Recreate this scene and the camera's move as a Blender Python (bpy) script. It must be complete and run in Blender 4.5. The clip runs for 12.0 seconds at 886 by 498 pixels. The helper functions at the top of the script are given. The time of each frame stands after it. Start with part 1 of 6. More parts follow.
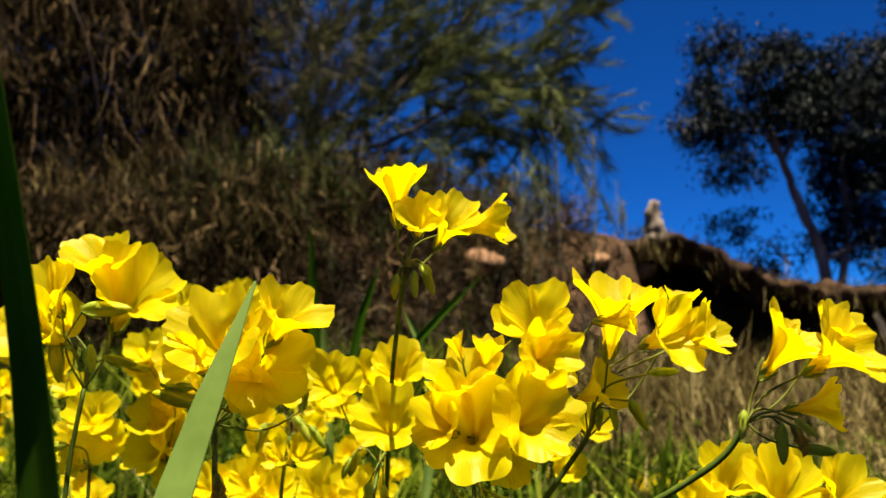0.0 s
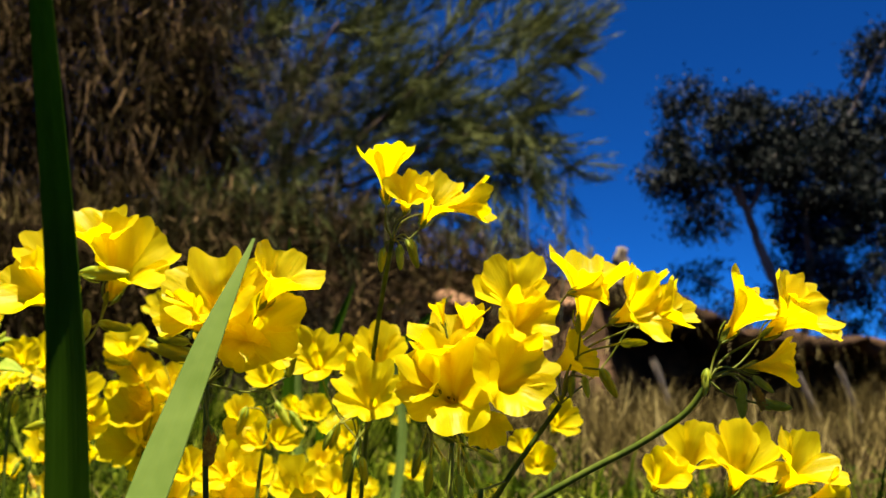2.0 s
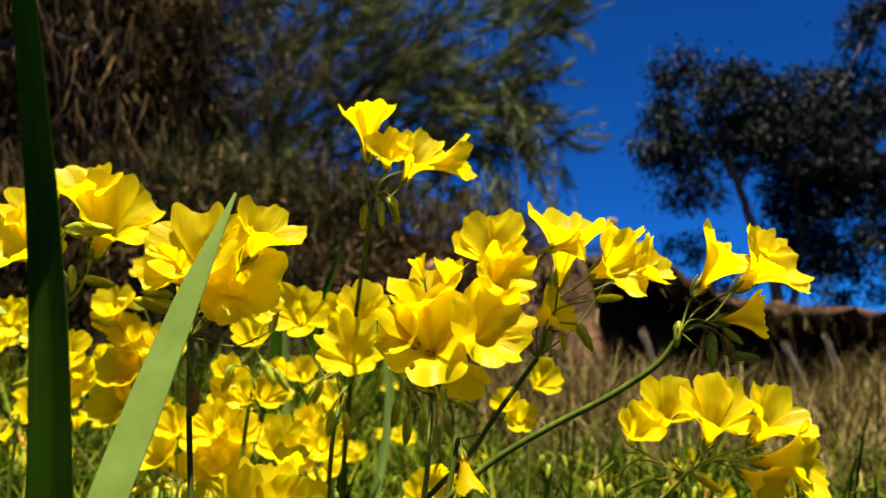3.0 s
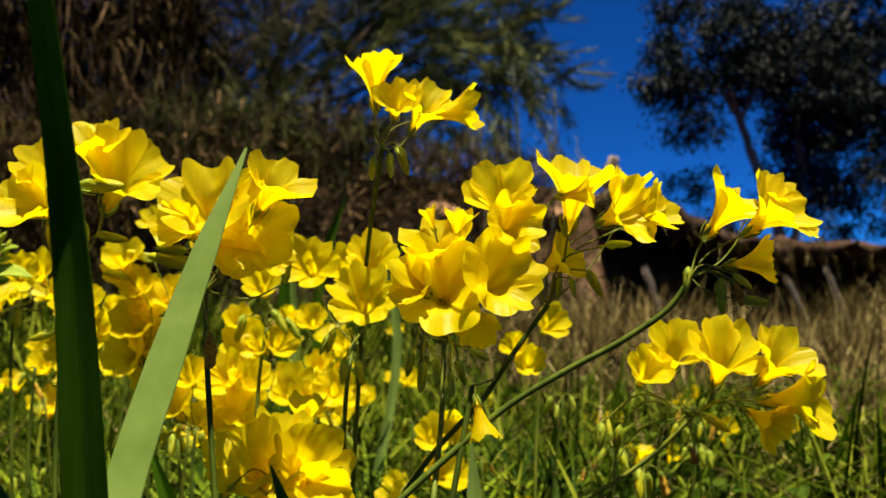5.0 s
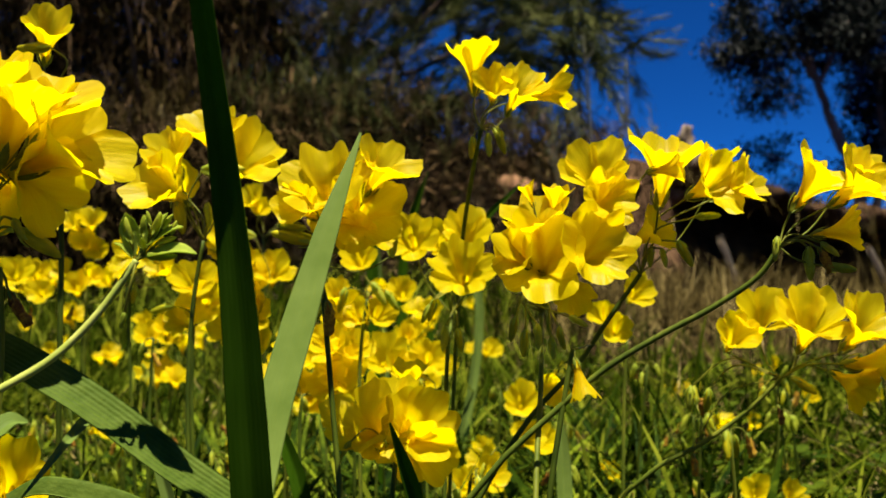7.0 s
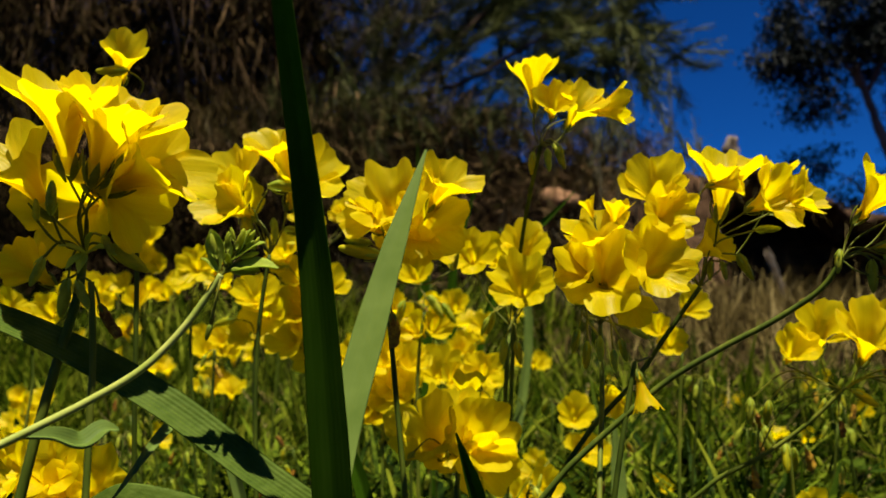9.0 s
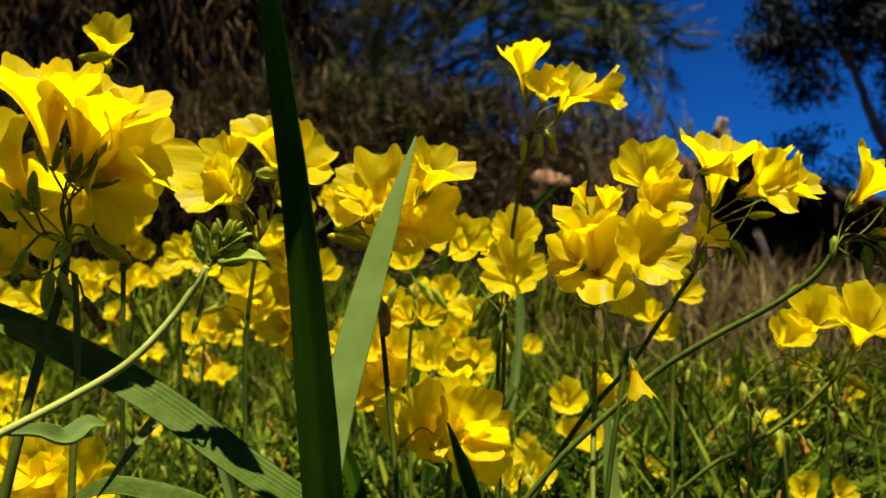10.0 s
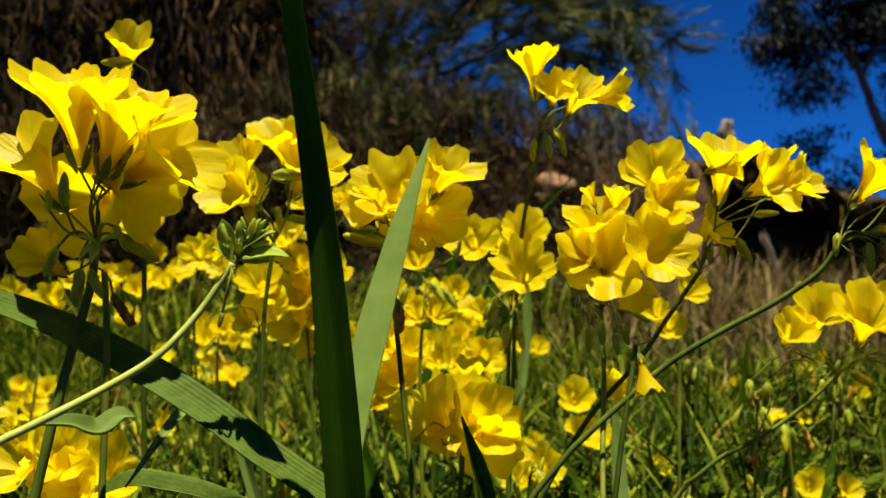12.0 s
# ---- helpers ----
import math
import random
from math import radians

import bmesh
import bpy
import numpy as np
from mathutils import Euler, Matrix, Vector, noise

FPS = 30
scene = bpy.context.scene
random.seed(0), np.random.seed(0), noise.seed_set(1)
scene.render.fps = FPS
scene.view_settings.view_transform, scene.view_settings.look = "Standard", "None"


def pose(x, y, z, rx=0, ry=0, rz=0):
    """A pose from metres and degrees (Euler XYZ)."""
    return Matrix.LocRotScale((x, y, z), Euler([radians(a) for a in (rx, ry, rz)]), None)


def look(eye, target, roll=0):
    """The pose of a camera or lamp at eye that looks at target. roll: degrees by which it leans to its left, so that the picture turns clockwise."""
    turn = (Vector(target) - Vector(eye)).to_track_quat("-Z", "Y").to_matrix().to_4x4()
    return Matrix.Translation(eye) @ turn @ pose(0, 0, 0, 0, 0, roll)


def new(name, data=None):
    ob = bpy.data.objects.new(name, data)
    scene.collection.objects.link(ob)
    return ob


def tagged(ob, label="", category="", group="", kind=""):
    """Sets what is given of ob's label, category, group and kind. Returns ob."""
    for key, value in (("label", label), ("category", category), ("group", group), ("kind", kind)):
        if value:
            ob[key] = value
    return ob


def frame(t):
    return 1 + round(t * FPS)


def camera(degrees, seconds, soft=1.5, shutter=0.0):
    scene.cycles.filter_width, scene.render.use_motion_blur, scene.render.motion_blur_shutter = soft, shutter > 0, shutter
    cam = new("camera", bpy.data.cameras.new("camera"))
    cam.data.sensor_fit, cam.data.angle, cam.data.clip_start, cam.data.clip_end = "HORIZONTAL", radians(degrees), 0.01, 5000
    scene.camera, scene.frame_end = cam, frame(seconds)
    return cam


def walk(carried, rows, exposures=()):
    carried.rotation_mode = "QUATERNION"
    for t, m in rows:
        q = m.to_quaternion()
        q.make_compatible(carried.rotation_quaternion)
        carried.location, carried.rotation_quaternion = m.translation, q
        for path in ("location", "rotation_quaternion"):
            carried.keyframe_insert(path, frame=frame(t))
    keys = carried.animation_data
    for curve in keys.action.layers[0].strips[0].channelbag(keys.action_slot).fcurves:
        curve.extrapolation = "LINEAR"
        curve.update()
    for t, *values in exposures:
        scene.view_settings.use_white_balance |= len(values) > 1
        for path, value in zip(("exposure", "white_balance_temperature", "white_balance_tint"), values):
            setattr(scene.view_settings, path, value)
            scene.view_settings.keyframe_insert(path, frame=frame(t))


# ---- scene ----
cam = camera(49.95, 12.0)
cam.data.dof.use_dof = True
cam.data.dof.focus_distance = 0.275
cam.data.dof.aperture_fstop = 26.0
PATH = [
    (0, 0.0000, 0.0000, 0.2600, 96.0000, 2.0000, 0.0000),
    (0.5, 0.0019, -0.0140, 0.2479, 96.2763, 1.3398, -2.9266),
    (1, 0.0010, -0.0112, 0.2467, 95.2291, 1.9855, -3.2380),
    (1.5, -0.0007, -0.0113, 0.2391, 99.8298, 0.7751, -2.6751),
    (2, -0.0063, -0.0157, 0.2340, 98.7130, 0.6734, -2.0895),
    (2.5, -0.0078, -0.0228, 0.2281, 98.0793, 0.5554, -2.0815),
    (3, -0.0027, -0.0204, 0.2283, 96.9656, 0.5937, -2.6317),
    (3.5, -0.0102, -0.0207, 0.2315, 94.5689, 1.3693, -2.1052),
    (5.5, -0.0050, -0.0263, 0.2309, 92.7544, 1.7267, -2.4952),
    (6, -0.0101, -0.0346, 0.2328, 91.7884, 2.2232, -1.7002),
    (6.5, -0.0161, -0.0434, 0.2304, 91.8301, 2.6695, 0.7233),
    (8.5, -0.0179, -0.0494, 0.2307, 92.7855, 1.9965, 2.9826),
    (9, -0.0241, -0.0538, 0.2308, 92.8557, 2.3674, 4.2964),
    (9.5, -0.0235, -0.0518, 0.2323, 91.9594, 2.7309, 4.0263),
    (10, -0.0243, -0.0497, 0.2329, 91.7744, 2.6629, 3.7614),
    (10.5, -0.0246, -0.0478, 0.2335, 92.1946, 2.4046, 3.5067),
    (11, -0.0274, -0.0496, 0.2328, 91.9617, 2.3878, 3.6688),
    (11.5, -0.0286, -0.0545, 0.2306, 91.7641, 2.9694, 3.4994),
    (12, -0.0265, -0.0587, 0.2311, 91.9918, 2.8582, 4.0711),
]
walk(cam, [(t, pose(x, y, z, rx, ry, rz)) for t, x, y, z, rx, ry, rz in PATH],
     exposures=[(0.0, 1.54), (1.0, 1.6), (2.5, 1.62), (3.5, 1.5), (5.5, 1.3), (6.5, 1.25), (8.5, 1.25), (9.0, 0.85), (9.5, 1.16), (10.0, 1.12), (10.5, 0.79), (11.0, 0.98), (11.5, 1.32), (12.0, 1.22)])

# ---- world and sun ----
SUN_EL, SUN_AZ = 79.0, 150.0      # azimuth from +y (ahead), positive to the right
world = bpy.data.worlds.new("sky_world")
scene.world = world
world.use_nodes = True
wn = world.node_tree
sky = wn.nodes.new("ShaderNodeTexSky")
sky.sky_type = "NISHITA"
sky.sun_disc = False
sky.sun_elevation, sky.sun_rotation = radians(SUN_EL), radians(SUN_AZ)
sky.altitude, sky.air_density, sky.dust_density, sky.ozone_density = 3500, 0.6, 0.0, 6.0
wb = wn.nodes["Background"]
tint = wn.nodes.new("ShaderNodeMix")
tint.data_type, tint.blend_type = "RGBA", "MULTIPLY"
tint.inputs["Factor"].default_value = 1.0
tint.inputs["B"].default_value = (0.035, 0.26, 0.54, 1)
wn.links.new(sky.outputs[0], tint.inputs["A"])
wn.links.new(tint.outputs["Result"], wb.inputs["Color"])
wb.inputs["Strength"].default_value = 0.085

sun_data = bpy.data.lights.new("sun", "SUN")
sun_data.energy, sun_data.angle, sun_data.color = 5.0, radians(0.53), (1.0, 0.95, 0.86)
sun = new("sun", sun_data)
el, az = radians(SUN_EL), radians(SUN_AZ)
SUN_WAY = Vector((math.sin(az) * math.cos(el), math.cos(az) * math.cos(el), math.sin(el)))
sun.matrix_world = look(SUN_WAY * 50, (0, 0, 0))


# ---- materials ----
def material(name, build):
    m = bpy.data.materials.new(name)
    m.use_nodes = True
    nt = m.node_tree
    nt.nodes.clear()
    out = nt.nodes.new("ShaderNodeOutputMaterial")
    build(nt, out)
    return m


def node(nt, kind, **inputs):
    n = nt.nodes.new(kind)
    for key, value in inputs.items():
        n.inputs[key.replace("_", " ")].default_value = value
    return n


def ramp(nt, fac, stops):
    r = nt.nodes.new("ShaderNodeValToRGB")
    els = r.color_ramp.elements
    els[0].position, els[0].color = stops[0][0], (*stops[0][1], 1)
    els[1].position, els[1].color = stops[-1][0], (*stops[-1][1], 1)
    for p, c in stops[1:-1]:
        els.new(p).color = (*c, 1)
    nt.links.new(fac, r.inputs[0])
    return r.outputs[0]


def surface(name, colours, scale, rough=0.6, trans=0.0, bump=0.2, stretch=(1, 1, 1), island=0.0, obj_random=0.0, spec=0.15, bump_scale=4.0, trans_tint=1.0):
    """Noise-coloured surface, partly see-through to light (leaves and petals), with fine relief."""
    def build(nt, out):
        tc = nt.nodes.new("ShaderNodeTexCoord")
        mp = nt.nodes.new("ShaderNodeMapping")
        mp.inputs["Scale"].default_value = stretch
        nt.links.new(tc.outputs["Object"], mp.inputs[0])
        n1 = node(nt, "ShaderNodeTexNoise", Scale=scale, Detail=4.0, Roughness=0.6)
        n2 = node(nt, "ShaderNodeTexNoise", Scale=scale * bump_scale, Detail=3.0, Roughness=0.6)
        for n in (n1, n2):
            nt.links.new(mp.outputs[0], n.inputs["Vector"])
        mix = nt.nodes.new("ShaderNodeMath")
        mix.operation = "MULTIPLY_ADD"
        nt.links.new(n2.outputs["Fac"], mix.inputs[0])
        mix.inputs[1].default_value = 0.35
        nt.links.new(n1.outputs["Fac"], mix.inputs[2])
        last = mix.outputs[0]
        shift = 0.175
        for kind, socket, amount in (("ShaderNodeNewGeometry", "Random Per Island", island), ("ShaderNodeObjectInfo", "Random", obj_random)):
            if amount:
                g = nt.nodes.new(kind)
                ma = nt.nodes.new("ShaderNodeMath")
                ma.operation = "MULTIPLY_ADD"
                nt.links.new(g.outputs[socket], ma.inputs[0])
                ma.inputs[1].default_value = amount
                nt.links.new(last, ma.inputs[2])
                last = ma.outputs[0]
                shift += amount / 2
        sub = nt.nodes.new("ShaderNodeMath")
        sub.operation = "SUBTRACT"
        nt.links.new(last, sub.inputs[0])
        sub.inputs[1].default_value = shift
        col = ramp(nt, sub.outputs[0], colours)
        p = node(nt, "ShaderNodeBsdfPrincipled", Roughness=rough)
        p.inputs["Specular IOR Level"].default_value = spec
        nt.links.new(col, p.inputs["Base Color"])
        b = node(nt, "ShaderNodeBump", Strength=bump, Distance=0.002)
        nt.links.new(n2.outputs["Fac"], b.inputs["Height"])
        nt.links.new(b.outputs[0], p.inputs["Normal"])
        shader = p.outputs[0]
        if trans:
            t = nt.nodes.new("ShaderNodeBsdfTranslucent")
            g = nt.nodes.new("ShaderNodeGamma")
            g.inputs[1].default_value = trans_tint
            nt.links.new(col, g.inputs[0])
            nt.links.new(g.outputs[0], t.inputs[0])
            m = node(nt, "ShaderNodeMixShader", Fac=trans)
            nt.links.new(shader, m.inputs[1])
            nt.links.new(t.outputs[0], m.inputs[2])
            shader = m.outputs[0]
        nt.links.new(shader, out.inputs[0])
    return material(name, build)


PETAL = surface("petal_yellow", [(0.3, (0.83, 0.625, 0.0)), (0.5, (0.88, 0.695, 0.0)), (0.7, (0.91, 0.75, 0.003))], 150, rough=0.45, trans=0.66, bump=0.22, stretch=(1, 0.12, 0.12), obj_random=0.12, spec=0.22, trans_tint=0.8)
THROAT = surface("flower_throat", [(0.3, (0.84, 0.68, 0.0)), (0.7, (0.92, 0.78, 0.01))], 120, rough=0.5, trans=0.6, bump=0.0, trans_tint=0.7)
STALK = surface("stalk_green", [(0.3, (0.042, 0.064, 0.004)), (0.5, (0.085, 0.115, 0.008)), (0.75, (0.18, 0.19, 0.016))], 60, rough=0.55, trans=0.2, bump=0.2, stretch=(1, 1, 0.2), obj_random=0.3, spec=0.12)
PEDICEL = surface("pedicel_green", [(0.3, (0.10, 0.115, 0.008)), (0.7, (0.24, 0.23, 0.02))], 60, rough=0.5, trans=0.25, bump=0.0, obj_random=0.3, spec=0.15)
BRACT = surface("bract_green", [(0.3, (0.38, 0.47, 0.04)), (0.7, (0.60, 0.66, 0.09))], 90, rough=0.5, trans=0.6, bump=0.1, obj_random=0.2)
PALE = surface("pale_stalk", [(0.3, (0.30, 0.35, 0.045)), (0.7, (0.48, 0.49, 0.10))], 70, rough=0.5, trans=0.1, bump=0.1)
CALYX = surface("calyx_green", [(0.3, (0.12, 0.16, 0.012)), (0.7, (0.30, 0.32, 0.03))], 150, rough=0.55, trans=0.3, obj_random=0.2, bump=0.1)
BUDMAT = surface("bud_yellow_green", [(0.3, (0.36, 0.36, 0.01)), (0.5, (0.62, 0.54, 0.01)), (0.72, (0.85, 0.70, 0.01))], 110, rough=0.5, trans=0.45, stretch=(1, 1, 0.3), obj_random=0.3, bump=0.1)
BUDGREEN = surface("bud_green", [(0.3, (0.34, 0.39, 0.02)), (0.55, (0.50, 0.53, 0.04)), (0.8, (0.66, 0.62, 0.05))], 110, rough=0.55, trans=0.5, obj_random=0.35, bump=0.1)
WILTED = surface("wilted_petal", [(0.3, (0.20, 0.07, 0.010)), (0.5, (0.48, 0.23, 0.018)), (0.75, (0.72, 0.48, 0.03))], 260, rough=0.7, trans=0.2, obj_random=0.25, bump=0.6)
BLADE_DARK = surface("broad_blade_green", [(0.3, (0.048, 0.120, 0.002)), (0.7, (0.066, 0.150, 0.005))], 40, rough=0.6, trans=0.6, bump=0.0, stretch=(14, 14, 0.3), spec=0.05)
BLADE_PALE = surface("greyish_blade_green", [(0.3, (0.11, 0.165, 0.024)), (0.7, (0.165, 0.225, 0.040))], 25, rough=0.55, trans=0.25, bump=0.0, spec=0.08)
BLADE_MID = surface("dull_blade_green", [(0.3, (0.048, 0.082, 0.006)), (0.7, (0.100, 0.142, 0.017))], 60, rough=0.6, trans=0.2, bump=0.3, stretch=(1, 1, 1), spec=0.05)
# Near-black low end paints the shade inside the tufts into single blades.
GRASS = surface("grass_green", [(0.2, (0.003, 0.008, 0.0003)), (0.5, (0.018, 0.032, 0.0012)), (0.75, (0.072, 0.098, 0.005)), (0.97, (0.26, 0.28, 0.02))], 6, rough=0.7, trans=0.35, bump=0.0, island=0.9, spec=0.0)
STRAW = surface("dry_grass", [(0.25, (0.018, 0.012, 0.004)), (0.5, (0.075, 0.053, 0.015)), (0.75, (0.18, 0.130, 0.040)), (0.95, (0.42, 0.315, 0.115))], 5, rough=0.8, trans=0.2, bump=0.0, island=0.8, spec=0.0)
CLOVER = surface("clover_leaf", [(0.3, (0.020, 0.042, 0.002)), (0.7, (0.075, 0.105, 0.006))], 60, rough=0.6, trans=0.3, island=0.4, bump=0.1, spec=0.03)
# Ground earth is darkened so its colour carries the shade between tufts.
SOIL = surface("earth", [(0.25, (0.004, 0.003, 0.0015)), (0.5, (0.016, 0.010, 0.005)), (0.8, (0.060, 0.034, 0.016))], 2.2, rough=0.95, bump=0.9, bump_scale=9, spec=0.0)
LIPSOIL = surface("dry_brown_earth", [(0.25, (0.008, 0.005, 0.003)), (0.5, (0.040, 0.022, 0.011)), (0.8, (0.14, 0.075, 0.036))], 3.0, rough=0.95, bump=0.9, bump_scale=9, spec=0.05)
# Lighter copy of the earth, with sunlight on the bank face painted in.
FACESOIL = surface("painted_sunlit_earth", [(0.25, (0.018, 0.010, 0.005)), (0.5, (0.075, 0.041, 0.020)), (0.8, (0.19, 0.105, 0.050))], 4.0, rough=0.95, bump=0.9, bump_scale=9, spec=0.03)
BARK = surface("bark_brown", [(0.3, (0.022, 0.014, 0.009)), (0.7, (0.085, 0.055, 0.034))], 9, rough=0.9, bump=0.8, stretch=(1, 1, 0.25), spec=0.05)
GUMBARK = surface("pale_gum_bark", [(0.3, (0.12, 0.08, 0.062)), (0.7, (0.27, 0.21, 0.17))], 4, rough=0.8, bump=0.4, stretch=(1, 1, 0.3), spec=0.1)
BROWNLEAF = surface("dead_foliage", [(0.15, (0.008, 0.006, 0.003)), (0.45, (0.045, 0.029, 0.012)), (0.66, (0.090, 0.064, 0.020)), (0.9, (0.36, 0.215, 0.09))], 2.0, rough=0.85, trans=0.2, bump=0.0, island=0.9, spec=0.03)
# Brown and olive dead leaves, taken near black to paint in the shaded gaps.
SHADELEAF = surface("shade_toned_dead_foliage", [(0.15, (0.001, 0.0008, 0.0004)), (0.5, (0.008, 0.005, 0.002)), (0.70, (0.030, 0.024, 0.006)), (0.95, (0.18, 0.11, 0.045))], 2.0, rough=0.9, trans=0.1, bump=0.0, island=0.9, spec=0.0)
DRYWEED = surface("pale_dry_weed", [(0.25, (0.11, 0.11, 0.05)), (0.75, (0.28, 0.265, 0.16))], 20, rough=0.8, trans=0.3, bump=0.1, island=0.4, spec=0.02)
# Dark stops here paint in shade low among the leaves.
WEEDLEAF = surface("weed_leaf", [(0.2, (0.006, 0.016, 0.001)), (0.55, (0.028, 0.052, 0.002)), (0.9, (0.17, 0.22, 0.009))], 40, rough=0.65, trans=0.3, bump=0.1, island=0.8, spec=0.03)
NEEDLE = surface("needle_foliage", [(0.2, (0.013, 0.020, 0.005)), (0.5, (0.050, 0.060, 0.014)), (0.85, (0.22, 0.22, 0.07))], 2.2, rough=0.85, trans=0.15, bump=0.0, island=0.8, spec=0.0)
PLUME = surface("pale_dry_plume", [(0.3, (0.26, 0.20, 0.13)), (0.7, (0.46, 0.38, 0.27))], 8, rough=0.8, trans=0.15, bump=0.3, island=0.3, spec=0.1)
DRYTWIG = surface("dry_twigs", [(0.2, (0.035, 0.028, 0.014)), (0.55, (0.085, 0.066, 0.032)), (0.9, (0.20, 0.16, 0.085))], 2.0, rough=0.85, trans=0.1, bump=0.0, island=0.6, spec=0.06)
STUMPWOOD = surface("weathered_wood", [(0.3, (0.13, 0.09, 0.055)), (0.7, (0.30, 0.23, 0.15))], 30, rough=0.9, bump=0.8, spec=0.1, stretch=(1, 1, 0.3))
CLOD = surface("orange_earth", [(0.3, (0.16, 0.08, 0.035)), (0.7, (0.34, 0.18, 0.085))], 12, rough=0.95, bump=0.8, spec=0.1)
# Leaf colour is set near black to paint the unlit look against the sky.
GUMLEAF = surface("shade_toned_gum_leaf", [(0.2, (0.003, 0.0045, 0.004)), (0.55, (0.009, 0.012, 0.010)), (0.95, (0.085, 0.085, 0.068))], 1.2, rough=0.9, trans=0.08, bump=0.0, island=0.8, spec=0.0)


# ---- builders ----
def mesh_from(name, verts, faces, mat, smooth=True):
    me = bpy.data.meshes.new(name)
    me.from_pydata([tuple(v) for v in verts], [], faces)
    me.materials.append(mat)
    if smooth:
        me.polygons.foreach_set("use_smooth", [True] * len(me.polygons))
    me.update()
    return me


def part(name, me, parent, label="", m=None, kind=""):
    ob = new(name, me)
    ob.parent = parent
    if m is not None:
        ob.matrix_basis = m
    return tagged(ob, label, kind=kind)


def smooth_line(pts, per=6):
    """A smooth line through pts."""
    pts = [Vector(p) for p in pts]
    if len(pts) == 2:
        return [pts[0].lerp(pts[1], i / per) for i in range(per + 1)]
    gaps = [max((q - p).length, 1e-6) for p, q in zip(pts, pts[1:])]
    tans = [(pts[1] - pts[0]) / gaps[0]]
    for i in range(1, len(pts) - 1):
        tans.append(((pts[i] - pts[i - 1]) / gaps[i - 1] * gaps[i] + (pts[i + 1] - pts[i]) / gaps[i] * gaps[i - 1]) / (gaps[i] + gaps[i - 1]))
    tans.append((pts[-1] - pts[-2]) / gaps[-1])
    out = []
    for i, h in enumerate(gaps):
        for k in range(per):
            t = k / per
            out.append((2 * t ** 3 - 3 * t * t + 1) * pts[i] + (t ** 3 - 2 * t * t + t) * h * tans[i] + (3 * t * t - 2 * t ** 3) * pts[i + 1] + (t ** 3 - t * t) * h * tans[i + 1])
    return out + [pts[-1]]


def tube(name, line, r0, r1, mat, sides=8, wobble=0.0):
    verts, faces = [], []
    n = len(line)
    side = Vector((1, 0, 0))
    for i, p in enumerate(line):
        d = (line[min(i + 1, n - 1)] - line[max(i - 1, 0)]).normalized()
        side = (side - d * side.dot(d))
        if side.length < 1e-4:
            side = d.orthogonal()
        side.normalize()
        up = d.cross(side)
        r = r0 + (r1 - r0) * i / max(n - 1, 1)
        for k in range(sides):
            a = 2 * math.pi * k / sides
            rr = r * (1 + wobble * noise.noise((p * 6) + Vector((k * 1.7, 0, i * 0.3))))
            verts.append(p + (side * math.cos(a) + up * math.sin(a)) * rr)
    for i in range(n - 1):
        for k in range(sides):
            a, b = i * sides + k, i * sides + (k + 1) % sides
            faces.append((a, b, b + sides, a + sides))
    faces.append(tuple(range(sides))[::-1])
    faces.append(tuple(range((n - 1) * sides, n * sides)))
    return mesh_from(name, verts, faces, mat)


def axis_frame(p, axis, spin=0.0, scale=1.0):
    q = Vector(axis).normalized().to_track_quat("Z", "Y")
    return Matrix.Translation(p) @ q.to_matrix().to_4x4() @ Matrix.Rotation(spin, 4, "Z") @ Matrix.Scale(scale, 4)




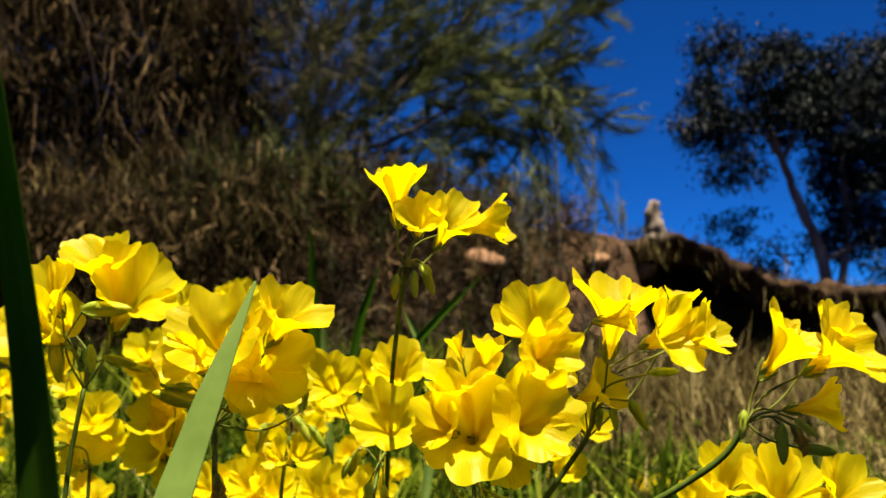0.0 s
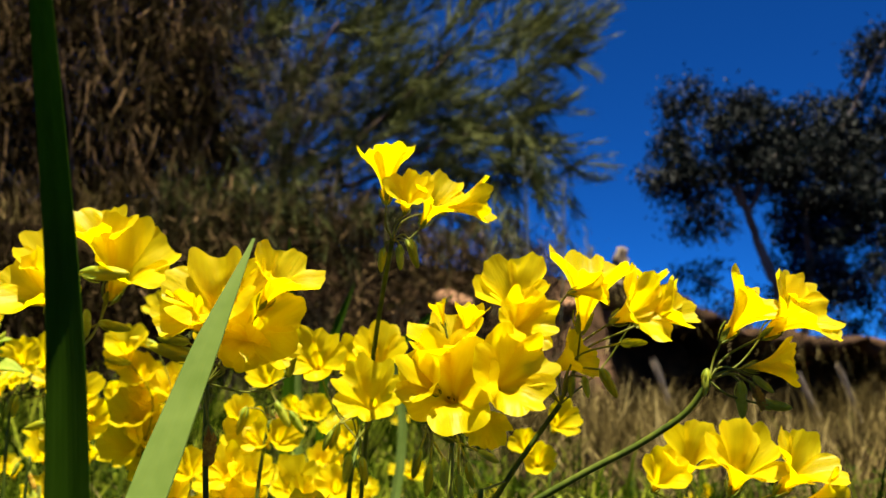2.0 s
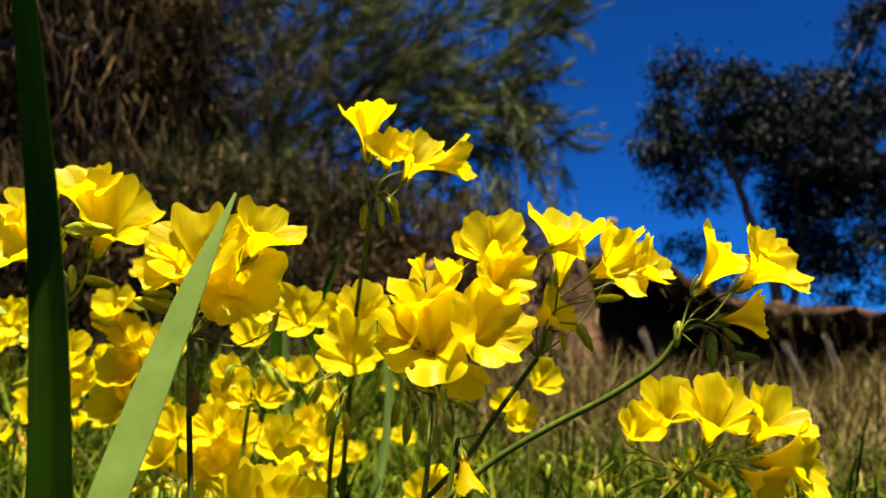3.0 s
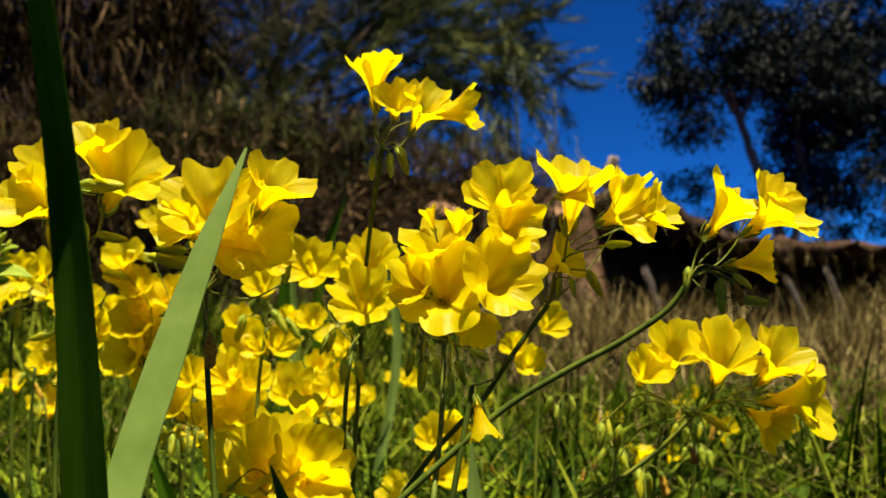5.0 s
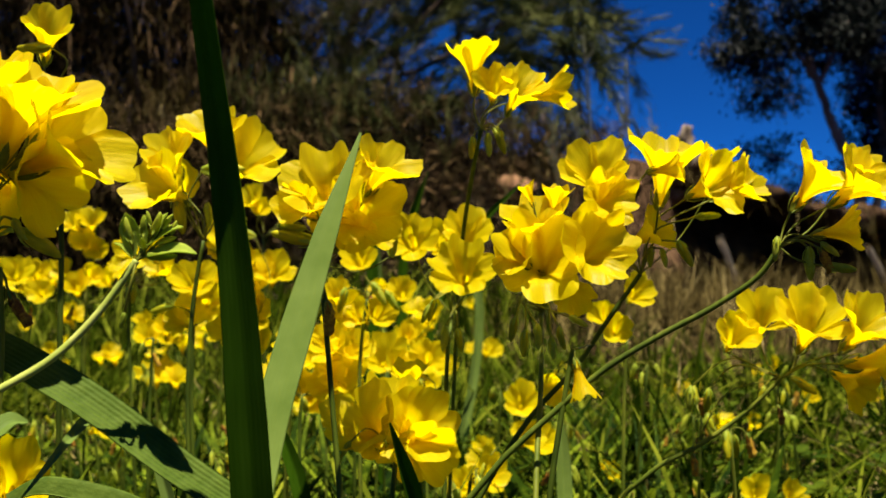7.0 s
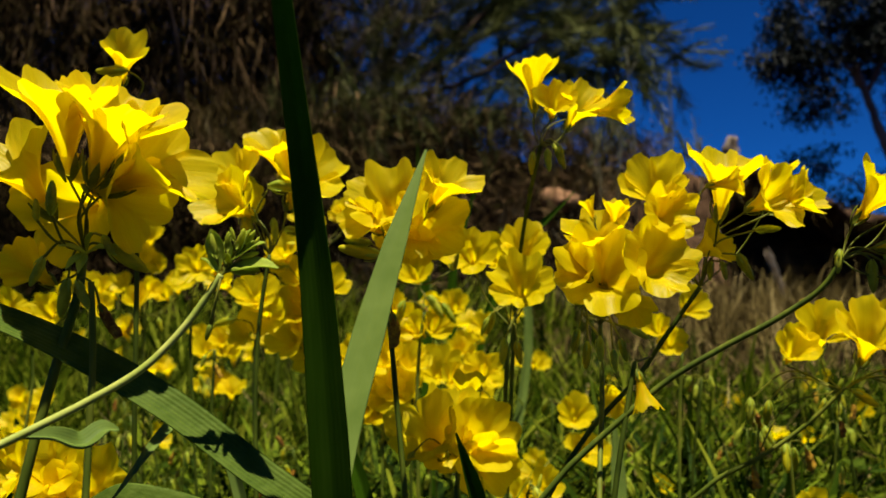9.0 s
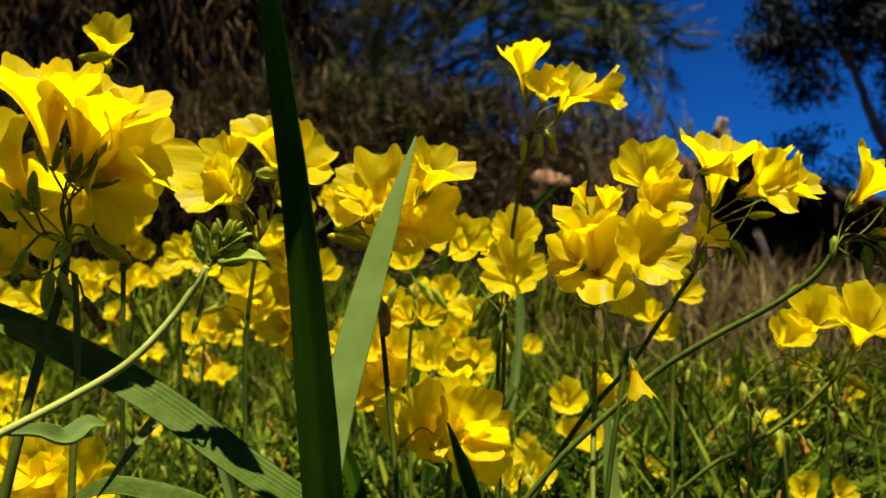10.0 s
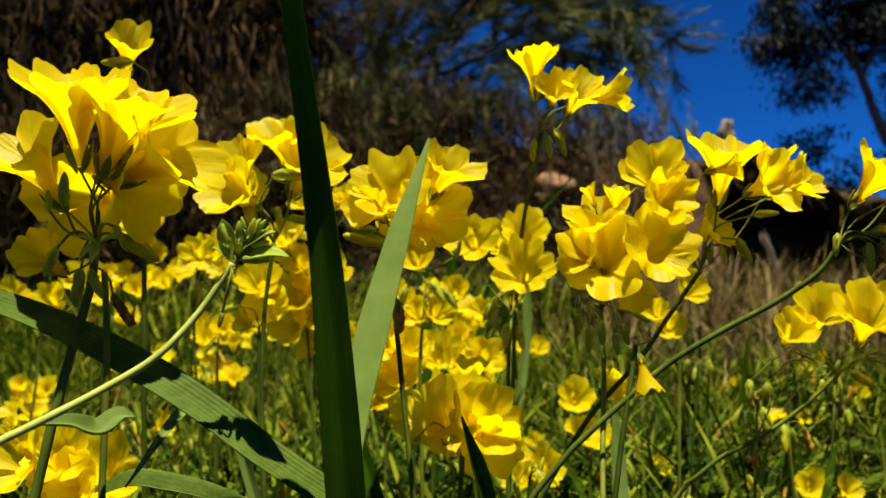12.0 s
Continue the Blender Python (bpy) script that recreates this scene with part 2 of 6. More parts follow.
def petal_mesh(opened, seed, nu=15, nv=23):
    """One petal of a funnel flower along +z; opened runs from 0 (furled) to 1 (wide)."""
    rnd = random.Random(seed)
    o = Vector((rnd.uniform(0, 50), rnd.uniform(0, 50), rnd.uniform(0, 50)))
    flare = 0.29 + 0.68 * opened
    recurve = rnd.uniform(-0.35, 0.40) * opened
    half = rnd.uniform(0.62, 0.78)
    notch = rnd.uniform(0.0, 0.045)
    tilt = rnd.uniform(-0.18, 0.18)
    verts, faces = [], []
    prof = []
    r, z = 0.0011, 0.0012
    steps = 40
    for s in range(steps + 1):
        u = s / steps
        prof.append((r, z))
        ang = radians(12) * (0.6 + flare * 0.4) + flare * radians(46) * min(1, max(0, (u - 0.14) / 0.58)) ** 1.15 + recurve * max(0, u - 0.7) * 2.2
        r += math.sin(ang) * 0.026 / steps
        z += math.cos(ang) * 0.026 / steps
    for i in range(nu):
        u = i / (nu - 1)
        for j in range(nv):
            v = j / (nv - 1) * 2 - 1
            lim = 1 - 0.22 * abs(v) ** 4 - notch * math.exp(-(v / 0.3) ** 2) + 0.022 * noise.noise(o + Vector((v * 1.8, 7, 0))) + 0.012 * noise.noise(o + Vector((v * 8, 3, 0)))
            uu = u * lim
            f = uu * steps
            k = min(int(f), steps - 1)
            pr = prof[k][0] + (prof[k + 1][0] - prof[k][0]) * (f - k)
            pz = prof[k][1] + (prof[k + 1][1] - prof[k][1]) * (f - k)
            width = 0.0020 + 0.0089 * min(1, uu / 0.80) ** 1.25
            a = v * width / max(pr, 0.0019) * (0.78 + 0.2 * opened)
            a = half * 1.5 * math.tanh(a / (half * 1.5))
            cup = 0.0016 * (v * v - 0.3) * uu
            w = noise.noise(o + Vector((u * 2.6, v * 1.5, 0))) * 0.0024 * uu + noise.noise(o + Vector((u * 5, v * 4, 9))) * 0.0009 * uu * uu
            w += (0.0011 * math.sin(v * 4.5 + seed * 1.3) + 0.0014 * noise.noise(o + Vector((v * 3, u * 2, 4))) + 0.0005 * noise.noise(o + Vector((v * 7, u * 4, 8)))) * uu ** 3 + 0.0004 * noise.noise(o + Vector((v * 6, 1, 5))) * uu ** 9 + tilt * v * 0.003 * uu
            rad = pr + (cup + w) * 0.35
            verts.append((rad * math.sin(a), rad * math.cos(a), pz + cup + w))
    for i in range(nu - 1):
        for j in range(nv - 1):
            a = i * nv + j
            faces.append((a, a + 1, a + nv + 1, a + nv))
    return mesh_from("petal", verts, faces, PETAL)


def throat_mesh():
    """The short joined tube of the flower with its cluster of stamens."""
    verts, faces = [], []
    sides = 10
    rings = [(0.0003, 0.0004), (0.0012, 0.001), (0.0016, 0.0025), (0.0022, 0.0042), (0.0027, 0.0056)]
    for r, z in rings:
        for k in range(sides):
            a = 2 * math.pi * k / sides
            verts.append((r * math.cos(a), r * math.sin(a), z))
    for i in range(len(rings) - 1):
        for k in range(sides):
            a, b = i * sides + k, i * sides + (k + 1) % sides
            faces.append((a, b, b + sides, a + sides))
    faces.append(tuple(range(sides)))
    for s in range(5):
        a = 2 * math.pi * s / 5
        base = len(verts)
        for z, r, wdt in ((0.002, 0.0005, 0.00018), (0.0052, 0.0007, 0.00022), (0.0058, 0.0008, 0.00034), (0.0063, 0.0008, 0.00015)):
            for k in range(4):
                b = math.pi / 2 * k
                verts.append((r * math.cos(a) + wdt * math.cos(b), r * math.sin(a) + wdt * math.sin(b), z))
        for i in range(3):
            for k in range(4):
                p, q = base + i * 4 + k, base + i * 4 + (k + 1) % 4
                faces.append((p, q, q + 4, p + 4))
    return mesh_from("flower", verts, faces, THROAT)


def calyx_mesh(mat):
    verts, faces = [], []
    for s in range(5):
        a0 = 2 * math.pi * s / 5
        base = len(verts)
        for i in range(5):
            u = i / 4
            r = 0.0008 + 0.0018 * math.sin(min(1, u * 1.3) * math.pi / 2)
            w = (0.75 * math.sin(math.pi * min(1, 0.28 + 0.72 * u))) * 0.9 + 0.02
            for j in (-1, 0, 1):
                a = a0 + j * w * 0.62
                rr = r * (1.12 if j == 0 else 1.0)
                verts.append((rr * math.cos(a), rr * math.sin(a), -0.0008 + 0.0062 * u))
        for i in range(4):
            for j in range(2):
                p = base + i * 3 + j
                faces.append((p, p + 1, p + 4, p + 3))
    return mesh_from("calyx", verts, faces, mat)


def bud_mesh(mat, seed):
    """A closed spindle, slightly twisted, 12 mm long along +z."""
    rnd = random.Random(seed)
    verts, faces = [], []
    sides = 10
    prof = [(0.0004, 0), (0.0011, 0.001), (0.0016, 0.0035), (0.0018, 0.006), (0.0015, 0.0088), (0.0009, 0.011), (0.0003, 0.012)]
    bend = rnd.uniform(-0.0012, 0.0012)
    for i, (r, z) in enumerate(prof):
        for k in range(sides):
            a = 2 * math.pi * k / sides + z * 70
            rr = r * (1 + 0.16 * math.cos(5 * (a - z * 70)))
            verts.append((rr * math.cos(a) + bend * (z / 0.012) ** 2, rr * math.sin(a), z))
    for i in range(len(prof) - 1):
        for k in range(sides):
            a, b = i * sides + k, i * sides + (k + 1) % sides
            faces.append((a, b, b + sides, a + sides))
    faces.append(tuple(range((len(prof) - 1) * sides, len(prof) * sides)))
    return mesh_from("bud", verts, faces, mat)


def wilted_mesh(seed):
    """A spent flower: a limp crumpled tube, 16 mm long along +z."""
    rnd = random.Random(seed)
    o = Vector((rnd.uniform(0, 9), rnd.uniform(0, 9), 0))
    verts, faces = [], []
    sides, rings = 14, 14
    for i in range(rings):
        u = i / (rings - 1)
        r = 0.0008 + 0.0009 * math.sin(u * 2.6) + 0.0006 * u
        for k in range(sides):
            a = 2 * math.pi * k / sides + u * 1.6
            rr = r * (1 + 0.9 * noise.noise(o + Vector((math.cos(a) * 2.2, math.sin(a) * 2.2, u * 4))) + 0.25 * math.sin(5 * a))
            verts.append((rr * math.cos(a) + 0.002 * u * u, rr * math.sin(a), u * 0.016))
    for i in range(rings - 1):
        for k in range(sides):
            a, b = i * sides + k, i * sides + (k + 1) % sides
            faces.append((a, b, b + sides, a + sides))
    faces.append(tuple(range((rings - 1) * sides, rings * sides)))
    return mesh_from("wilted_flower", verts, faces, WILTED)


OPENINGS = (0.15, 0.4, 0.6, 0.8, 1.0)
PETALS = {o: [petal_mesh(o, 17 * i + int(o * 100)) for i in range(9)] for o in OPENINGS}
THROAT_ME, CALYX_ME, BUD_CALYX_ME = throat_mesh(), calyx_mesh(CALYX), calyx_mesh(BRACT)
BUDS_YELLOW = [bud_mesh(BUDMAT, i) for i in range(3)]
BUDS_GREEN = [bud_mesh(BUDGREEN, 10 + i) for i in range(3)]
WILTS = [wilted_mesh(i) for i in range(3)]
dice = random.Random(5)


def add_flower(parent, base, axis, size, opened):
    o = min(OPENINGS, key=lambda c: abs(c - opened))
    m = axis_frame(base, axis, dice.uniform(0, 6.28), size)
    f = part("flower", THROAT_ME, parent, "", m)
    for k in range(5):
        tilt = Matrix.Rotation(dice.uniform(-0.10, 0.10) * o, 4, "X")
        part("petal", dice.choice(PETALS[o]), f, "", Matrix.Rotation(k * 2 * math.pi / 5 + dice.uniform(-0.12, 0.12), 4, "Z") @ tilt @ Matrix.Scale(dice.uniform(0.93, 1.07), 4))
    part("calyx", CALYX_ME, f, "small green calyx of pointed sepals", Matrix.Scale(1.25, 4))
    return f


def add_pedicel(parent, hub, base, axis, r=0.00034, mat=None):
    hub, base, axis = Vector(hub), Vector(base), Vector(axis).normalized()
    reach = (base - hub).length
    mid = base - axis * reach * 0.4
    sway = Vector((dice.gauss(0, 0.07), dice.gauss(0, 0.07), 0.04 + dice.gauss(0, 0.05))) * reach
    line = smooth_line([hub, hub.lerp(mid, 0.6) + sway, base], 5)
    part("pedicel", tube("pedicel", line, r, r * 1.1, mat or PEDICEL, 6), parent)


def umbel(label, stalk, flowers, buds=(), r=0.00095, mat=None, bracts=()):
    """A leafless stalk from the ground up to its hub (stalk's last point), flowers on pedicels and hanging buds.
    flowers: mouth x, y, z, axis x, y, z, size, opening. buds: x, y, z, axis x, y, z, length in metres, kind (0 yellow, 1 green, 2 wilted)."""
    root, hub = Vector(stalk[0]), Vector(stalk[-1])
    thing = tagged(new("flower_stalk"), label, "flower", "yellow flowers on leafless stalks")
    thing.location = root
    shift = [Vector(p) - root for p in stalk]
    part("stalk", tube("stalk", smooth_line(shift, 6), r * 1.15, r * 0.9, mat or STALK, 8), thing)
    for x, y, z, ax, ay, az, size, opened in flowers:
        axis = Vector((ax, ay, az + (0.24 if az < 0.6 and ay < -0.4 else 0.0))).normalized()
        length = (0.0245 - 0.0045 * opened) * size
        base = Vector((x, y, z)) - axis * length - root
        add_pedicel(thing, hub - root, base, axis)
        add_flower(thing, base, axis, size, opened)
    for x, y, z, ax, ay, az, length, kind in buds:
        axis, p = Vector((ax, ay, az)), Vector((x, y, z)) - root
        add_pedicel(thing, hub - root, p, axis, 0.00033)
        me = (BUDS_YELLOW, BUDS_GREEN, WILTS)[int(kind)][dice.randrange(3)]
        s = length / (0.016 if kind == 2 else 0.012)
        b = part(("bud", "bud", "wilted_flower")[int(kind)], me, thing, ("yellow closed bud", "green closed bud", "brown-orange wilted flower")[int(kind)], axis_frame(p, axis, dice.uniform(0, 6), s))
        part("calyx", CALYX_ME if kind == 2 else BUD_CALYX_ME, b, "", Matrix.Scale(0.8, 4))
    for x, y, z, ax, ay, az, length in bracts:
        p, d = Vector((x, y, z)) - root, Vector((ax, ay, az))
        length *= 1.1
        face = (Vector((0, -0.6, 1)) + d * 0.2).normalized()
        line = smooth_line([p, p + d * length * 0.35 + Vector((0, 0, length * 0.06)), p + d * length * 0.7 + Vector((0, 0, length * 0.05)), p + d * length - Vector((0, 0, length * 0.06))], 4)
        w = length * 0.42
        part("bract", blade_mesh("bract", line, (w * 0.25, w * 0.85, w, w * 0.6, w * 0.06), face, BRACT, 0.22, 7, 0), thing, "small pointed green leaf")
    return thing


def blade_mesh(name, line, widths, facing, mat, fold=0.25, cols=17, ribs=0.0001):
    """A long leaf blade along line; facing: the way its upper face looks; fold: depth of its keel as a share of the width."""
    verts, faces = [], []
    n = len(line)
    for i, p in enumerate(line):
        d = (line[min(i + 1, n - 1)] - line[max(i - 1, 0)]).normalized()
        f = Vector(facing)
        f = (f - d * f.dot(d)).normalized()
        s = d.cross(f)
        t = i / (n - 1) * (len(widths) - 1)
        k = min(int(t), len(widths) - 2)
        w = widths[k] + (widths[k + 1] - widths[k]) * (t - k)
        for j in range(cols):
            v = j / (cols - 1) * 2 - 1
            verts.append(p + s * v * w / 2 + f * ((math.sqrt(v * v + 0.03) - 0.6) * fold * w + ribs * (0, 1, 0, -1)[j % 4]) + f * w * 0.04 * noise.noise(p * 60))
    top = len(verts)
    verts += [v - Vector(facing) * 0.0003 for v in verts]
    for i in range(n - 1):
        for j in range(cols - 1):
            a = i * cols + j
            faces.append((a, a + 1, a + cols + 1, a + cols))
            faces.append((top + a, top + a + cols, top + a + cols + 1, top + a + 1))
        for a, b in ((i * cols, (i + 1) * cols), (i * cols + cols - 1, (i + 1) * cols + cols - 1)):
            faces.append((a, b, top + b, top + a))
    return mesh_from(name, verts, faces, mat)


# ---- ground and bank ----
def bank_top(x):
    return float(np.interp(x, (-3.0, -0.63, -0.05, 0.36, 0.62, 0.86, 1.13, 1.23, 1.32, 1.41, 1.50, 1.62, 1.80, 2.10, 2.30, 4.0),
                           (1.25, 1.05, 0.95, 0.88, 0.85, 0.81, 0.765, 0.72, 0.67, 0.62, 0.575, 0.54, 0.51, 0.48, 0.45, 0.45)))


def ground_z(x, y):
    hollow = min(1, max(0, (x - 0.95) / 0.2)) * min(1, max(0, (3.4 - x) / 0.3))
    front = 4.15 + 0.25 * noise.noise(Vector((x * 0.8, 3, 0))) + 0.55 * hollow
    rise = min(1, max(0, (y - front) / 0.75))
    rise = rise * rise * (3 - 2 * rise)
    low = 0.018 * noise.noise(Vector((x * 1.5, y * 1.5, 0))) + 0.02 * max(0, y - 1.5)
    far = max(0, y - 6.5)
    high = bank_top(x) + (0.05 if x < 0.8 else 0.02) * noise.noise(Vector((x * 2.2, y * 2.2, 5))) - 0.06 * far
    z = low * (1 - rise) + max(high, 0.1 - 0.004 * far) * rise
    if 0.02 < rise < 0.98:
        z += 0.07 * noise.noise(Vector((x * 3, y * 5, 9)))
    return z


def spaced(a, b, step, grow, far):
    out, x, s = [], a, step
    while x < b:
        out.append(x)
        x += step
    while x < far:
        out.append(x)
        s *= grow
        x += s
    return out + [far]


xs_right = spaced(0.0, 4.0, 0.07, 1.35, 900)
xs = [-x for x in xs_right[:0:-1]] + xs_right
ys = [-y for y in spaced(0.0, 1.0, 0.2, 1.5, 900)[:0:-1]] + spaced(0.0, 7.0, 0.07, 1.35, 1500)
verts = [(x, y, ground_z(x, y)) for y in ys for x in xs]
nx = len(xs)
faces = [(j * nx + i, j * nx + i + 1, (j + 1) * nx + i + 1, (j + 1) * nx + i) for j in range(len(ys) - 1) for i in range(nx - 1)]
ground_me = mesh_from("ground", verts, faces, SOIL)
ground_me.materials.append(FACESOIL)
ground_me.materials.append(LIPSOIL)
# Bank face gets the painted sunlit earth up to x 1.2, darker earth beyond.
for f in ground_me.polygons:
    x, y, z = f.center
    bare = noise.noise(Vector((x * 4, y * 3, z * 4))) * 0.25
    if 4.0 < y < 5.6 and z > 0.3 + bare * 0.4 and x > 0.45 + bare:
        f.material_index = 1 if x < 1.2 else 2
tagged(new("ground", ground_me), "brown earth ground rising into a low bank", "ground", "", "structure")


# the sod lip that overhangs the hollow in the bank
verts, faces = [], []
LIP_N = 160
for i in range(LIP_N + 1):
    x = 0.95 + 2.4 * i / LIP_N
    ease = min(1, i / 12, (LIP_N - i) / 12)
    yf = 4.95 - 0.55 * ease + 0.14 * noise.noise(Vector((x * 2.5, 7, 0))) + 0.09 * noise.noise(Vector((x * 8, 2, 0))) + 0.05 * noise.noise(Vector((x * 21, 2, 0)))
    top = bank_top(x)
    thick = 0.07 + 0.08 * noise.noise(Vector((x * 3, 0, 8))) + 0.07 * noise.noise(Vector((x * 12, 0, 3)))
    for y, z in ((5.5, top - 0.05), (5.1, top + 0.005), (yf + 0.25, top + 0.01), (yf + 0.07, top - 0.01), (yf, top - thick * 0.45), (yf + 0.05, top - thick), (yf + 0.3, top - thick * 1.1), (5.5, top - thick * 1.3)):
        verts.append((x, y, z + 0.035 * noise.noise(Vector((x * 6, y * 6, z * 6))) + 0.03 * noise.noise(Vector((x * 17, y * 14, z * 14)))))
for i in range(LIP_N):
    for k in range(8):
        p, q = i * 8 + k, i * 8 + (k + 1) % 8
        faces.append((p, q, q + 8, p + 8))
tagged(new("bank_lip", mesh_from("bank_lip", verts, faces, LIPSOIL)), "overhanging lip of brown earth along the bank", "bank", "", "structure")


def strip_cloud(name, mat, blades):
    """Many thin two-sided blades in one mesh. blades: base, way, bend, length, width, side."""
    verts, faces = [], []
    for p, d, bend, length, width, side in blades:
        b = len(verts)
        for u, w in ((0, 1.0), (0.4, 0.9), (0.75, 0.55)):
            c = p + d * (length * u) + bend * (length * u * u)
            verts.append(c - side * (width * w / 2))
            verts.append(c + side * (width * w / 2))
        verts.append(p + d * length + bend * length)
        faces += [(b, b + 1, b + 3, b + 2), (b + 2, b + 3, b + 5, b + 4), (b + 4, b + 5, b + 6)]
    return mesh_from(name, verts, faces, mat)


def scatter_blades(rnd, count, xr, yr, hr, wr, lean=0.5, keep=None, tuft=0.0):
    out = []
    while len(out) < count:
        x, y = rnd.uniform(*xr), rnd.uniform(*yr)
        if keep and not keep(x, y, rnd):
            continue
        for _ in range(1 + int(tuft * rnd.random() * 8)):
            px, py = x + rnd.gauss(0, 0.015), y + rnd.gauss(0, 0.015)
            a = rnd.uniform(0, 6.28)
            d = Vector((math.cos(a) * lean * rnd.random(), math.sin(a) * lean * rnd.random(), 1)).normalized()
            bend = Vector((math.cos(a), math.sin(a), -0.35)) * rnd.uniform(0.1, 0.9) * lean
            s = Vector((math.cos(a + 1.57 + rnd.gauss(0, .5)), math.sin(a + 1.57), 0)).normalized()
            out.append((Vector((px, py, ground_z(px, py) - 0.004)), d, bend, rnd.uniform(*hr), rnd.uniform(*wr), s))
    return out


def wedge(x, y, rnd):
    return abs(x) < 0.25 + 0.62 * y


def lush_edge(x):
    """How far back the green growth reaches before the dry tangle below the bank."""
    return max(1.15, 2.25 - 1.45 * x) if x > 0 else 2.3 - 0.35 * x


def lush(x, y, rnd):
    return wedge(x, y, rnd) and y < lush_edge(x) + rnd.gauss(0, 0.12) and noise.noise(Vector((x * 4.0, y * 4.0, 6))) > rnd.uniform(-0.6, 0.2)


def tufts(rnd, count, xr, yr, hr, wr, blades, spread, lean):
    """Grass in separate tufts with bare gaps between."""
    out = []
    while len(out) < count * sum(blades) / 2:
        x, y = rnd.uniform(*xr), rnd.uniform(*yr)
        if not wedge(x, y, rnd) or y > lush_edge(x) + rnd.gauss(0, 0.15) or noise.noise(Vector((x * 3.1, y * 3.1, 2))) < rnd.uniform(-0.35, 0.15):
            continue
        tall = rnd.uniform(0.6, 1.0)
        for _ in range(rnd.randint(*blades)):
            a = rnd.uniform(0, 6.28)
            px, py = x + math.cos(a) * spread * rnd.random(), y + math.sin(a) * spread * rnd.random()
            tilt = lean * rnd.random()
            d = Vector((math.cos(a) * tilt, math.sin(a) * tilt, 1)).normalized()
            bend = Vector((math.cos(a), math.sin(a), -0.5)) * rnd.uniform(0.05, 0.8)
            s = Vector((-math.sin(a) + rnd.gauss(0, 0.4), math.cos(a) + rnd.gauss(0, 0.4), 0)).normalized()
            out.append((Vector((px, py, ground_z(px, py) - 0.004)), d, bend, rnd.uniform(*hr) * tall, rnd.uniform(*wr), s))
    return out


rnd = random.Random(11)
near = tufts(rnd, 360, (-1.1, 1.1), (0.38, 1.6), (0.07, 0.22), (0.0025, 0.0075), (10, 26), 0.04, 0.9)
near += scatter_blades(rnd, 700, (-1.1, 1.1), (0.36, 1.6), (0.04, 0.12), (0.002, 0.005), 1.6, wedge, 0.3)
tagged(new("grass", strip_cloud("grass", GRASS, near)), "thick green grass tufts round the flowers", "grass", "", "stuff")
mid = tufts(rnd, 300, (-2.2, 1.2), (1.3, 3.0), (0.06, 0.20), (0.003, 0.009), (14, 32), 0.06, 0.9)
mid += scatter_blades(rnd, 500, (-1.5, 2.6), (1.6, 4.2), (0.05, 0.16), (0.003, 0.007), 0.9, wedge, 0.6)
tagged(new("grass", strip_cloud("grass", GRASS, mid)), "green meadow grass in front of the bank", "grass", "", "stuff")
leaves = scatter_blades(rnd, 1500, (-1.0, 0.9), (0.42, 1.5), (0.025, 0.07), (0.007, 0.018), 2.2, lush, 0.5)
leaves += scatter_blades(rnd, 2200, (-0.5, 0.16), (0.38, 0.90), (0.07, 0.17), (0.004, 0.013), 1.2, lush, 0.5)
leaves += scatter_blades(rnd, 700, (-0.42, -0.06), (0.31, 0.55), (0.05, 0.14), (0.006, 0.014), 1.1, wedge, 0.4)
leaves += scatter_blades(rnd, 1600, (-1.6, 1.0), (1.2, 2.8), (0.04, 0.12), (0.012, 0.030), 2.2, lush, 0.5)
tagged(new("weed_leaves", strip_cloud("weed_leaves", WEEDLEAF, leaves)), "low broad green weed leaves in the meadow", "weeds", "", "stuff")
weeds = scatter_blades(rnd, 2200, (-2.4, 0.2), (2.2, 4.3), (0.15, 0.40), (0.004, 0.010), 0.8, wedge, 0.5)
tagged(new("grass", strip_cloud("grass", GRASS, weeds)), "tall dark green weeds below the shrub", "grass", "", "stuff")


def around(x, y, r):
    return not (abs(x) < 0.25 + 0.62 * y and y > 0.3) and (x * x + y * y > 0.16) and noise.noise(Vector((x * 2.0, y * 2.0, 3))) > r.uniform(-0.6, 0.2)


outer = scatter_blades(rnd, 9000, (-4.5, 4.5), (-3.5, 4.2), (0.04, 0.10), (0.003, 0.008), 1.2, around, 0.8)
tagged(new("grass", strip_cloud("grass", GRASS, outer)), "short green grass spreading over the earth around", "grass", "", "stuff")


def beside(x, y, r):
    return around(x, y, r) and x * x + (y - 0.4) ** 2 < r.uniform(1.0, 7.0)


meadow = scatter_blades(random.Random(12), 26000, (-2.7, 2.7), (-2.2, 3.0), (0.05, 0.17), (0.004, 0.011), 1.2, beside, 0.8)
tagged(new("grass", strip_cloud("grass", GRASS, meadow)), "green meadow grass thinning out round the flower patch", "grass", "", "stuff")


def dry_place(x, y, r):
    return wedge(x, y, r) and r.random() < min(1, max(0.04, 0.5 + 1.6 * (y - lush_edge(x))))


